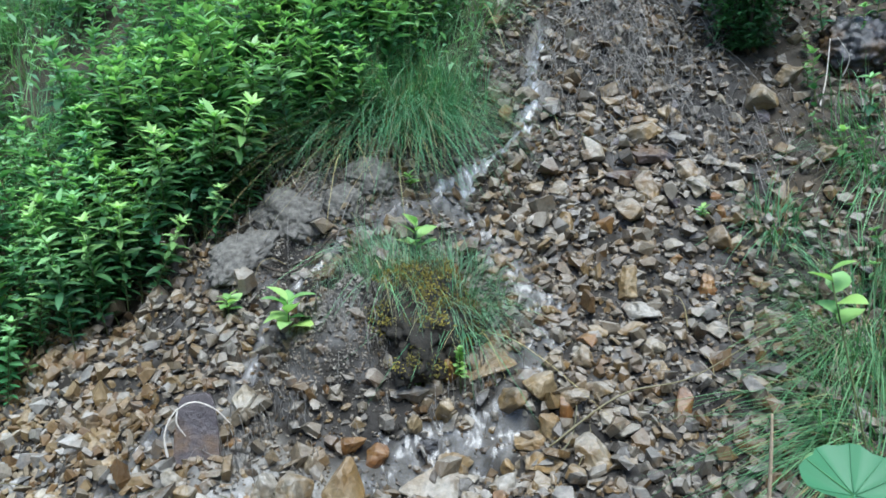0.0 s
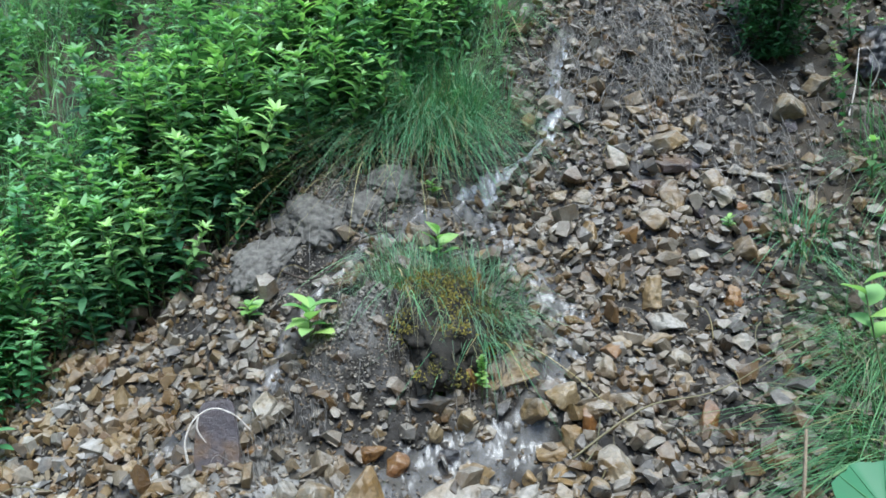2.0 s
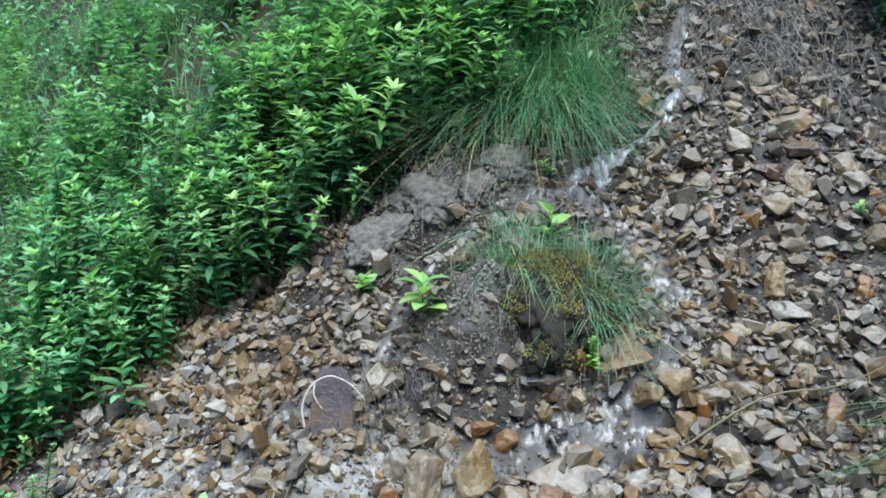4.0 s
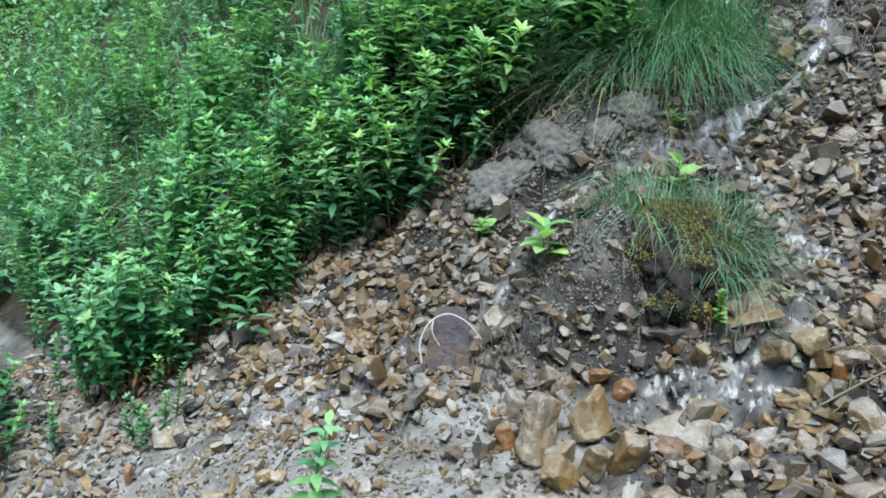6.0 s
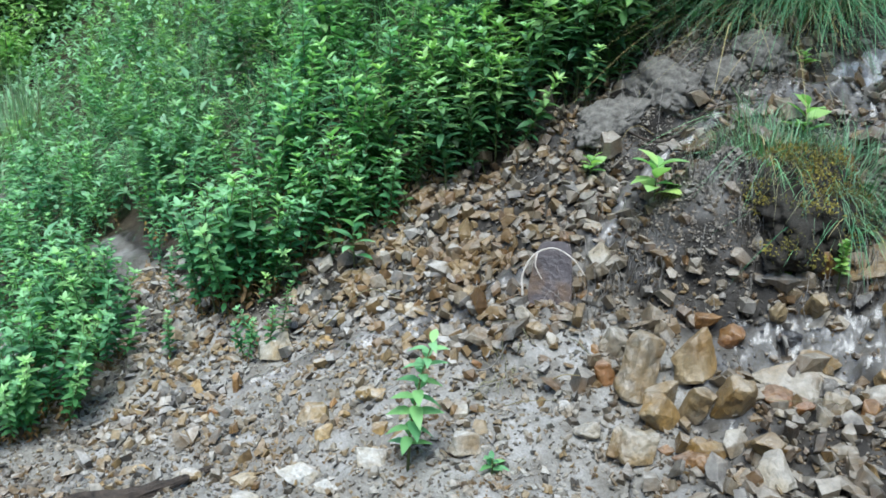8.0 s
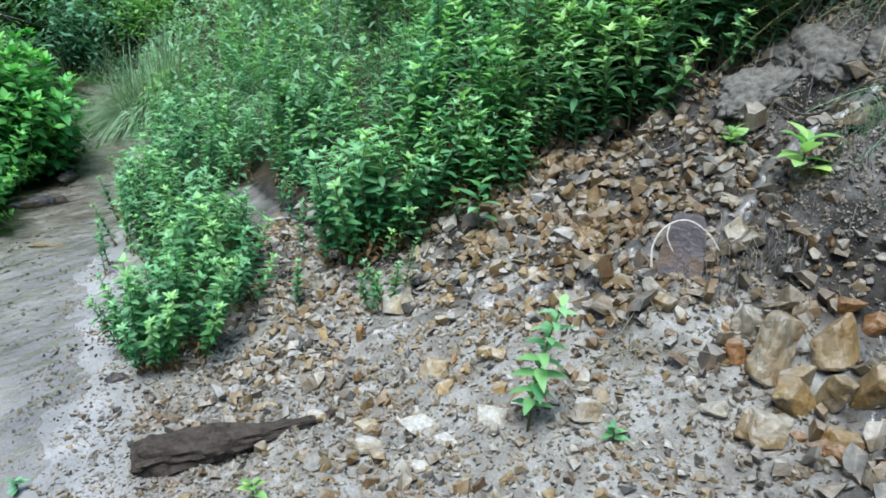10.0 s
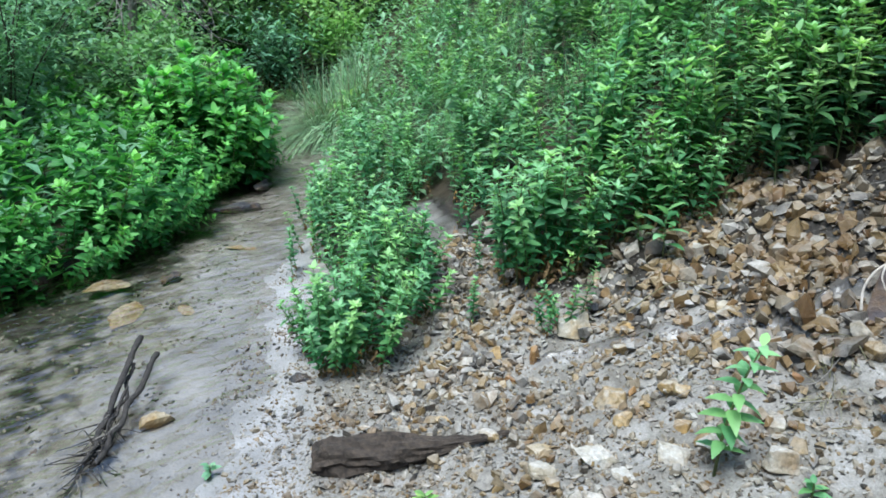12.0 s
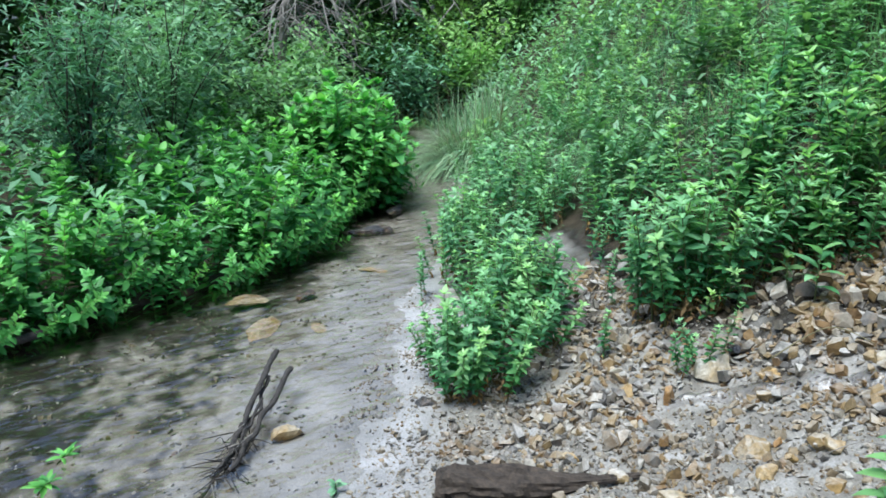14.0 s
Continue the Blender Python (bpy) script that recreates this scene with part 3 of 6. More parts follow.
def scree(x, y):
    """How thickly stones cover the ground."""
    v = across(x, y)
    a = step(0.4, 0.0, y - herb_edge(x)) * step(RIGHT_SHORE - 0.05, RIGHT_SHORE + 0.55, v + 0.22 * waves(x, y, 0.7, 8)) * (1 - 0.7 * step(1.3, 1.8, x) * step(2.9, 3.5, y))
    a = a * (1 - 0.85 * np.exp(-(((x + 0.32) / 0.25) ** 2 + ((y - 2.62) / 0.2) ** 2)))
    a = a * step(-0.6, -0.2, y + 0.12 * waves(x, y, 0.7, 49)) * step(3.2, 2.6, x + 0.2 * waves(x, y, 0.9, 50))
    return a * (1 - 0.92 * soil_bank(x, y)) * (1 - washed(x, y))


def patchy(size, seed, lo=-0.2, hi=0.5):
    return lambda x, y: scree(x, y) * step(RIGHT_SHORE + 0.4, RIGHT_SHORE + 1.1, across(x, y)) * step(lo, hi, waves(x, y, size, seed))


def open_mud(x, y):
    """Bare wet mud shows between the stones in patches."""
    return 0.6 + 0.4 * step(-0.55, 0.25, waves(x, y, 0.8, 41) + 0.6 * waves(x, y, 0.3, 42))


def fan(x, y):
    """The dry, pale lower fan."""
    low = step(2.2, 1.7, y + 0.25 * waves(x, y, 0.7, 6)) * step(-2.6, -1.8, x) * step(0.0, -0.5, x)
    return np.maximum(low, slate_foot(x, y))


CORE = (-3.6, 3.2, -0.6, 5.2)
scatter("gravel", "fine grey-brown broken gravel over mud", 75000, (0.01, 0.028), M_GRAVEL, lambda x, y: scree(x, y) * open_mud(x, y), 1, 0.5, 0.1, CORE)
scatter("gravel", "angular grey and tan gravel on the slope", 56000, (0.022, 0.06), M_GRAVEL, lambda x, y: scree(x, y) * open_mud(x, y) * (0.5 + 0.5 * step(-0.6, 0.3, waves(x, y, 0.9, 31))) * (1 - 0.5 * fan(x, y)), 2, 0.4, 0.05, CORE)
scatter("gravel", "pale dry limestone chips on the lower fan", 70000, (0.011, 0.055), M_PALE, lambda x, y: scree(x, y) * fan(x, y), 6, 0.4, 0.05, CORE)
scatter("rubble", "flat ochre and grey broken stones", 30000, (0.045, 0.115), M_RUBBLE, lambda x, y: patchy(0.8, 32, -1.0, 0.3)(x, y) * (1 - 0.93 * fan(x, y)), 3, 0.5, 0.0, CORE)
scatter("rubble", "flat plates of broken stone lying over one another", 6500, (0.075, 0.165), M_RUBBLE, lambda x, y: patchy(0.7, 34, -0.9, 0.2)(x, y) * (1 - fan(x, y)) * step(-2.4, -1.6, x), 9, 0.42, 0.0, CORE, (0.5, 1.5))
scatter("rubble", "rust and ochre stained broken stones", 36000, (0.025, 0.085), M_OCHRE, lambda x, y: patchy(0.6, 33, -0.4, 0.5)(x, y) * (0.3 + 0.7 * step(-0.6, -1.4, x)) * (1 - 0.6 * fan(x, y)), 4, 0.55, 0.0, CORE)
scatter("rubble", "heap of gold-brown broken stones below the thicket", 4200, (0.05, 0.12), M_OCHRE, lambda x, y: scree(x, y) * np.exp(-(((x + 1.5 + 0.6 * (y - 2.3)) / 0.45) ** 2 + ((y - 2.3) / 0.35) ** 2)), 8, 0.45, -0.05, (-2.6, -0.4, 1.5, 3.3))
scatter("rubble", "grey broken stones high on the scree", 7000, (0.03, 0.1), M_RUBBLE, scree, 7, 0.35, 0.1, (0.3, 4.5, 4.7, 8.0))
scatter("gravel", "pale wet gravel where the spring water spreads", 11000, (0.02, 0.075), M_PALE, lambda x, y: scree(x, y) * np.exp(-(((x - 0.45 - 0.15 * (y - 2.9)) / 0.4) ** 2 + ((y - 2.95) / 0.55) ** 2)), 10, 0.35, 0.05, (-0.6, 1.5, 1.8, 4.2))
scatter("soil_crumbs", "crumbly grey-brown soil on the eroded bank", 48000, (0.008, 0.03), M_CRUMB, soil_bank, 11, 0.6, 0.2, (-1.3, 0.0, 2.2, 3.6))
scatter("gravel", "fine pale gravel along the water's edge", 30000, (0.007, 0.026), M_PALE, lambda x, y: step(RIGHT_SHORE - 0.25, RIGHT_SHORE + 0.3, across(x, y) + 0.2 * waves(x, y, 0.5, 15)) * step(RIGHT_SHORE + 1.3, RIGHT_SHORE + 0.7, across(x, y)) * (0.3 + 0.7 * step(-0.4, 0.4, waves(x, y, 0.3, 16))), 12, 0.4, 0.1, (-4.6, -1.9, -0.6, 1.8))
scatter("streambed_pebbles", "small brown and olive pebbles on the stream bed", 30000, (0.012, 0.05), M_BED, lambda x, y: step(RIGHT_SHORE, RIGHT_SHORE - 0.5, across(x, y)) * step(0, 0.2, across(x, y) - left_shore(along(x, y))) * (0.15 + step(-0.5, 0.6, waves(x, y, 0.7, 9))), 5, 0.2, 0.3, (-9, -2, -2, 5))

STONE_LABELS = {
    "pale_block": "pale grey angular stone lying on the scree",
    "tan_block": "tan broken stone among wet gravel",
    "ochre_block": "ochre iron-stained angular stone on the scree",
    "rust_block": "rusty brown wet stone on the scree",
    "dark_block": "dark wet stone among the gravel",
    "purple_slate": "grey-purple slate piece on the scree",
}
BLOCKS = []


def block_mesh(seed, w, d, h):
    """A broken block: a split slab stretched to size, its edges worn, its faces uneven."""
    r = np.random.default_rng(seed)
    sv, sf = stone_shape(seed, 0.6, int(r.integers(5, 7)))
    sv = sv @ spin(r.normal() * 0.35, r.normal() * 0.35, 0).T
    sv = (sv - sv.min(0)) / (sv.max(0) - sv.min(0)) - 0.5
    bm = bmesh.new()
    for q in sv:
        bm.verts.new(q * (w, d, h))
    bm.verts.ensure_lookup_table()
    for f in sf:
        bm.faces.new([bm.verts[j] for j in f])
    bmesh.ops.dissolve_limit(bm, angle_limit=radians(12), verts=bm.verts, edges=bm.edges)
    bmesh.ops.bevel(bm, geom=list(bm.edges), offset=0.035 * min(w, h, d), offset_type="OFFSET", segments=1, affect="EDGES", clamp_overlap=True)
    bmesh.ops.triangulate(bm, faces=bm.faces)
    small = min(w, h, d)
    for _ in range(3):
        bmesh.ops.subdivide_edges(bm, edges=[e for e in bm.edges if e.calc_length() > 0.24 * small], cuts=1)
        bmesh.ops.triangulate(bm, faces=bm.faces)
    bmesh.ops.smooth_vert(bm, verts=bm.verts, factor=0.35, use_axis_x=True, use_axis_y=True, use_axis_z=True)
    off = Vector((seed * 1.7, 0, seed * 0.9))
    bm.normal_update()
    for v in bm.verts:
        q = v.co / small
        big = Vector((noise.noise(q * 0.9 + off), noise.noise(q * 0.9 + off + Vector((9, 0, 0))), noise.noise(q * 0.9 + off + Vector((0, 9, 0)))))
        chip = max(0.0, noise.noise(q * 1.9 + off) - 0.15)
        v.co += small * (0.1 * big - v.normal * (0.22 * chip + 0.05 * noise.noise(q * 4.5 + off)))
    return bm


def block(x, y, facing, w, h, mat):
    """One stone that could be picked up: lies with its foot in the gravel."""
    n = len(BLOCKS)
    r = np.random.default_rng(900 + n)
    w, h = (0.78 * w, 0.78 * h) if x < -1.3 else (0.9 * w, 0.92 * h)
    d = min(1.15 * max(w, h) * r.uniform(0.7, 0.9), 1.3 * w)
    flat = h < 0.62 * w
    if flat:
        w, d, h = w * 0.92, max(d * 0.65, h * 1.1), h * 0.78
    bm = block_mesh(900 + n, w, d, h)
    ob = part("stone", bm, mat)
    tip = Matrix.Rotation(radians(facing), 4, "Z") @ Matrix(spin(r.normal() * 0.12 + (0.35 if flat else 0.12), r.normal() * 0.16, r.normal() * 0.15).tolist()).to_4x4()
    ob.matrix_basis = Matrix.Translation((x, y, gz(x, y) + h * 0.30)) @ tip
    tagged(ob, STONE_LABELS[mat.name], "stone", "loose stones")
    BLOCKS.append(ob)
    return ob

# ---- single stones that stand out: x, y, facing, width, height, colour ----
block(-0.50, 1.82, 10, 0.193, 0.286, M_S_TAN)
block(-0.33, 1.92, 6, 0.212, 0.199, M_S_OCHRE)
block(-0.63, 1.97, 12, 0.121, 0.141, M_S_PALE)
block(-0.47, 2.08, 9, 0.099, 0.096, M_S_PALE)
block(0.01, 2.11, 0, 0.40, 0.10, M_S_PALE)
block(-0.17, 1.80, 3, 0.167, 0.185, M_S_OCHRE)
block(-0.06, 1.68, 1, 0.140, 0.136, M_S_OCHRE)
block(-0.02, 1.56, 0, 0.164, 0.152, M_S_PALE)
block(-0.28, 1.75, 6, 0.143, 0.168, M_S_TAN)
block(-0.38, 1.69, 8, 0.171, 0.152, M_S_OCHRE)
block(0.27, 2.08, -5, 0.119, 0.121, M_S_PALE)
block(0.14, 2.00, -3, 0.110, 0.133, M_S_TAN)
block(-0.06, 1.94, 1, 0.134, 0.115, M_S_RUST)
block(-0.62, 1.84, 13, 0.086, 0.114, M_S_RUST)
block(-0.79, 2.32, 14, 0.17, 0.2, M_S_PALE)
block(-0.23, 1.63, 5, 0.218, 0.099, M_S_OCHRE)
block(-0.44, 1.51, 10, 0.185, 0.118, M_S_TAN)
block(-0.25, 1.51, 5, 0.183, 0.089, M_S_RUST)
block(-0.04, 2.23, 0, 0.101, 0.066, M_BLACK)
block(0.08, 2.20, -1, 0.185, 0.090, M_S_OCHRE)
block(-0.09, 2.27, 1, 0.085, 0.141, M_S_OCHRE)
block(0.03, 2.31, 0, 0.103, 0.150, M_S_OCHRE)
block(-0.35, 2.22, 6, 0.185, 0.098, M_S_RUST)
block(-0.24, 2.20, 4, 0.117, 0.098, M_S_RUST)
block(0.04, 1.95, -1, 0.095, 0.077, M_S_RUST)
block(-0.10, 1.57, 2, 0.086, 0.069, M_S_TAN)
block(-0.60, 1.54, 14, 0.102, 0.078, M_S_PALE)
block(-0.70, 1.63, 16, 0.067, 0.058, M_S_PALE)
block(-1.00, 2.02, 20, 0.118, 0.090, M_S_PALE)
block(-0.93, 1.94, 19, 0.124, 0.088, M_S_TAN)
block(-2.16, 1.87, 39, 0.222, 0.138, M_S_TAN)
block(-1.92, 1.92, 35, 0.143, 0.056, M_S_OCHRE)
block(-1.68, 1.48, 37, 0.178, 0.124, M_S_TAN)
block(-1.44, 2.25, 25, 0.159, 0.100, M_S_OCHRE)
block(-1.33, 2.20, 24, 0.146, 0.062, M_S_OCHRE)
block(-1.53, 2.26, 27, 0.076, 0.110, M_S_TAN)
block(-1.52, 2.05, 28, 0.146, 0.080, M_S_TAN)
block(-1.85, 2.38, 30, 0.121, 0.108, M_S_TAN)
block(-1.85, 1.81, 36, 0.120, 0.090, M_S_TAN)
block(-1.44, 1.58, 32, 0.099, 0.088, M_S_OCHRE)
block(-1.54, 1.48, 34, 0.082, 0.064, M_S_OCHRE)
block(-2.17, 2.02, 38, 0.101, 0.088, M_BLACK)
block(-1.08, 1.55, 25, 0.092, 0.067, M_S_PALE)
block(-1.18, 1.55, 27, 0.086, 0.061, M_S_PALE)
block(0.83, 3.60, -8, 0.142, 0.190, M_S_PALE)
block(1.10, 3.70, -11, 0.320, 0.173, M_S_TAN)
block(1.14, 3.59, -12, 0.314, 0.090, M_SLATE)
block(1.07, 3.37, -12, 0.137, 0.198, M_S_TAN)
block(0.95, 3.23, -10, 0.192, 0.135, M_S_TAN)
block(1.33, 3.37, -15, 0.153, 0.120, M_S_PALE)
block(1.79, 3.88, -18, 0.24, 0.2, M_S_TAN)
block(1.26, 3.81, -13, 0.122, 0.119, M_S_TAN)
block(0.79, 3.47, -8, 0.197, 0.069, M_S_TAN)
block(0.94, 3.67, -9, 0.098, 0.086, M_SLATE)
block(1.19, 3.32, -14, 0.099, 0.075, M_SLATE)
block(0.99, 3.10, -11, 0.142, 0.111, M_S_TAN)
block(1.15, 3.10, -14, 0.126, 0.092, M_S_PALE)
block(0.62, 3.16, -6, 0.104, 0.152, M_S_OCHRE)
block(0.31, 4.05, -1, 0.125, 0.097, M_S_PALE)
block(0.36, 3.92, -1, 0.097, 0.130, M_S_OCHRE)
block(0.49, 3.95, -3, 0.172, 0.108, M_S_TAN)
block(1.29, 3.46, -14, 0.160, 0.133, M_S_TAN)
block(1.55, 3.51, -17, 0.152, 0.080, M_S_PALE)
block(1.54, 3.42, -18, 0.173, 0.090, M_S_PALE)
block(1.44, 3.54, -16, 0.140, 0.068, M_S_PALE)
block(1.37, 3.11, -17, 0.161, 0.146, M_S_TAN)
block(0.98, 3.88, -9, 0.184, 0.059, M_S_TAN)
block(1.12, 3.32, -12, 0.132, 0.128, M_S_PALE)
block(0.96, 3.50, -10, 0.294, 0.088, M_SLATE)
block(2.02, 4.09, -21, 0.162, 0.131, M_S_TAN)
block(2.07, 3.59, -23, 0.149, 0.096, M_S_TAN)
block(0.61, 3.37, -5, 0.131, 0.074, M_S_PALE)
block(0.49, 3.37, -4, 0.152, 0.074, M_S_TAN)
block(0.44, 2.41, -4, 0.181, 0.173, M_S_OCHRE)
block(0.56, 2.38, -6, 0.168, 0.107, M_S_TAN)
block(0.31, 2.37, -2, 0.141, 0.188, M_S_TAN)
block(0.40, 2.29, -3, 0.217, 0.093, M_S_OCHRE)
block(0.63, 2.15, -8, 0.201, 0.136, M_S_TAN)
block(0.43, 2.15, -4, 0.207, 0.119, M_S_OCHRE)
block(0.68, 2.43, -8, 0.165, 0.091, M_S_TAN)
block(0.93, 2.76, -12, 0.218, 0.098, M_S_PALE)
block(0.71, 2.69, -8, 0.137, 0.089, M_S_OCHRE)
block(0.87, 2.67, -11, 0.148, 0.093, M_S_OCHRE)
block(0.52, 2.76, -5, 0.126, 0.082, M_S_OCHRE)
block(1.05, 2.85, -13, 0.084, 0.089, M_S_PALE)
block(1.24, 2.87, -16, 0.105, 0.118, M_S_RUST)
block(0.50, 2.52, -5, 0.142, 0.080, M_S_TAN)
block(0.71, 2.27, -9, 0.126, 0.088, M_S_PALE)
block(0.20, 2.52, 0, 0.361, 0.141, M_S_OCHRE)
block(0.42, 2.07, -4, 0.125, 0.089, M_S_TAN)
block(0.87, 2.86, -10, 0.109, 0.183, M_S_OCHRE)
block(0.63, 2.54, -7, 0.119, 0.098, M_S_TAN)
block(0.46, 2.30, -4, 0.096, 0.102, M_S_OCHRE)
block(0.81, 2.51, -10, 0.147, 0.080, M_S_TAN)
block(0.94, 2.53, -13, 0.149, 0.072, M_S_TAN)
block(0.51, 2.58, -5, 0.092, 0.072, M_S_TAN)
block(0.28, 2.19, -1, 0.077, 0.100, M_S_OCHRE)
block(0.96, 2.63, -13, 0.114, 0.074, M_S_TAN)
block(0.54, 2.08, -7, 0.100, 0.073, M_S_OCHRE)
block(1.52, 2.76, -21, 0.122, 0.099, M_S_TAN)
block(1.24, 2.68, -17, 0.117, 0.095, M_S_PALE)
block(1.33, 2.32, -20, 0.203, 0.081, M_S_TAN)
block(1.23, 2.20, -19, 0.161, 0.069, M_S_TAN)
block(1.12, 2.48, -16, 0.131, 0.073, M_S_TAN)
block(1.69, 2.90, -22, 0.148, 0.062, M_S_TAN)
block(-1.14, 2.45, 23, 0.103, 0.083, M_S_OCHRE)
block(-0.88, 2.48, 19, 0.106, 0.070, M_S_PALE)
block(-1.57, 0.95, 37, 0.134, 0.109, M_S_PALE)
block(-1.48, 1.12, 33, 0.253, 0.107, M_S_PALE)
block(-1.73, 1.12, 38, 0.168, 0.081, M_S_OCHRE)
block(-1.95, 1.11, 42, 0.146, 0.100, M_S_TAN)
block(-1.17, 1.32, 24, 0.120, 0.074, M_S_PALE)
block(-1.35, 1.10, 30, 0.149, 0.062, M_S_PALE)
block(-1.27, 1.25, 27, 0.131, 0.085, M_S_PALE)
block(-0.97, 1.38, 19, 0.129, 0.094, M_S_PALE)
block(-1.53, 1.34, 31, 0.093, 0.077, M_S_OCHRE)
block(-1.49, 1.58, 28, 0.122, 0.104, M_S_OCHRE)

SLABS = []
for k in range(14):
    sv, sf = stone_shape(700 + k, [0.22, 0.34, 0.5][k % 3], [6, 7, 8][k % 3])
    bm = bmesh.new()
    for q in sv:
        bm.verts.new(q)
    bm.verts.ensure_lookup_table()
    for f in sf:
        bm.faces.new([bm.verts[j] for j in f])
    bmesh.ops.dissolve_limit(bm, angle_limit=radians(9), verts=bm.verts, edges=bm.edges)
    bmesh.ops.bevel(bm, geom=list(bm.edges), offset=0.018, offset_type="OFFSET", segments=1, affect="EDGES", clamp_overlap=True)
    bmesh.ops.triangulate(bm, faces=bm.faces)
    for v in bm.verts:
        v.co += 0.02 * Vector((noise.noise(v.co * 4 + Vector((k, 0, 0))), noise.noise(v.co * 4 + Vector((0, k, 5))), noise.noise(v.co * 5 + Vector((3, 0, k)))))
    me = bpy.data.meshes.new("stone")
    bm.to_mesh(me)
    bm.free()
    SLABS.append(me)


def strew_slabs(count, seed, box, inside, sizes, mats):
    """Single flat stones resting in the gravel, each an object of its own on shared meshes."""
    r = np.random.default_rng(seed)
    done = []
    for _ in range(count * 12):
        if len(done) >= count:
            break
        x, y = r.uniform(box[0], box[1]), r.uniform(box[2], box[3])
        L = sizes[0] * (sizes[1] / sizes[0]) ** (r.uniform() ** 1.5)
        if r.uniform() > float(inside(x, y)) or any((x - a) ** 2 + (y - b) ** 2 < (0.35 * (L + c)) ** 2 for a, b, c in done):
            continue
        done.append((x, y, L))
        mat = mats[int(r.integers(len(mats)))]
        me = SLABS[int(r.integers(len(SLABS)))]
        ob = new("stone", me)
        if not me.materials:
            me.materials.append(mat)
        ob.material_slots[0].link = "OBJECT"
        ob.material_slots[0].material = mat
        n = ground_normal(np.array([x]), np.array([y]), 0.08)[0] * 0.6 + np.array((0, 0, 0.4)) + r.normal(size=3) * 0.22
        lie = Vector(n).to_track_quat("Z", "Y").to_matrix().to_4x4()
        ob.matrix_basis = Matrix.Translation((x, y, gz(x, y) + 0.10 * L)) @ lie @ Matrix.Rotation(r.uniform(0, 6.28), 4, "Z") @ Matrix.Diagonal((L, L * r.uniform(0.75, 1.1), L * r.uniform(0.8, 1.2), 1))
        tagged(ob, STONE_LABELS[mat.name], "stone", "loose stones")


strew_slabs(80, 41, (-0.5, 1.7, 1.5, 3.5), lambda x, y: scree(x, y) * (0.35 + 0.65 * step(-0.4, 0.3, waves(x, y, 0.7, 35))), (0.07, 0.17), [M_S_TAN, M_S_TAN, M_S_OCHRE, M_S_RUST, M_S_PALE])
strew_slabs(34, 42, (0.4, 2.2, 3.0, 4.3), scree, (0.07, 0.16), [M_S_TAN, M_S_PALE, M_S_PALE, M_SLATE])
strew_slabs(34, 43, (-2.4, -0.6, 1.0, 2.9), lambda x, y: scree(x, y) * (1 - 0.6 * fan(x, y)), (0.06, 0.13), [M_S_TAN, M_S_OCHRE, M_S_OCHRE, M_S_RUST, M_S_PALE])

# ---- plants ----
def leaf(length, width, droop=0.3, fold=0.25, rows=(0.0, 0.22, 0.5, 0.78, 1.0), shape=(0.12, 0.8, 1.0, 0.62, 0.0)):
    """One pointed leaf along +x, its midrib sunk, its tip hanging."""
    v, f = [], []
    for s, w in zip(rows, shape):
        x, z = length * s * (1 - 0.15 * droop * s), -droop * length * s * s * 0.5
        h = 0.5 * width * w
        if w == 0:
            v.append((x, 0, z))
        else:
            v += [(x, h, z + fold * h), (x, 0, z), (x, -h, z + fold * h)]
    n = len(rows)
    for i in range(n - 2):
        a = 3 * i
        f += [(a, a + 1, a + 4, a + 3), (a + 1, a + 2, a + 5, a + 4)]
    a, tip = 3 * (n - 2), 3 * (n - 1)
    f += [(a, a + 1, tip), (a + 1, a + 2, tip)]
    return np.array(v), f


def turned(v, az, up, at, roll=0.0):
    return v @ (spin(0, 0, az) @ spin(0, -up, 0) @ spin(roll, 0, 0)).T + at


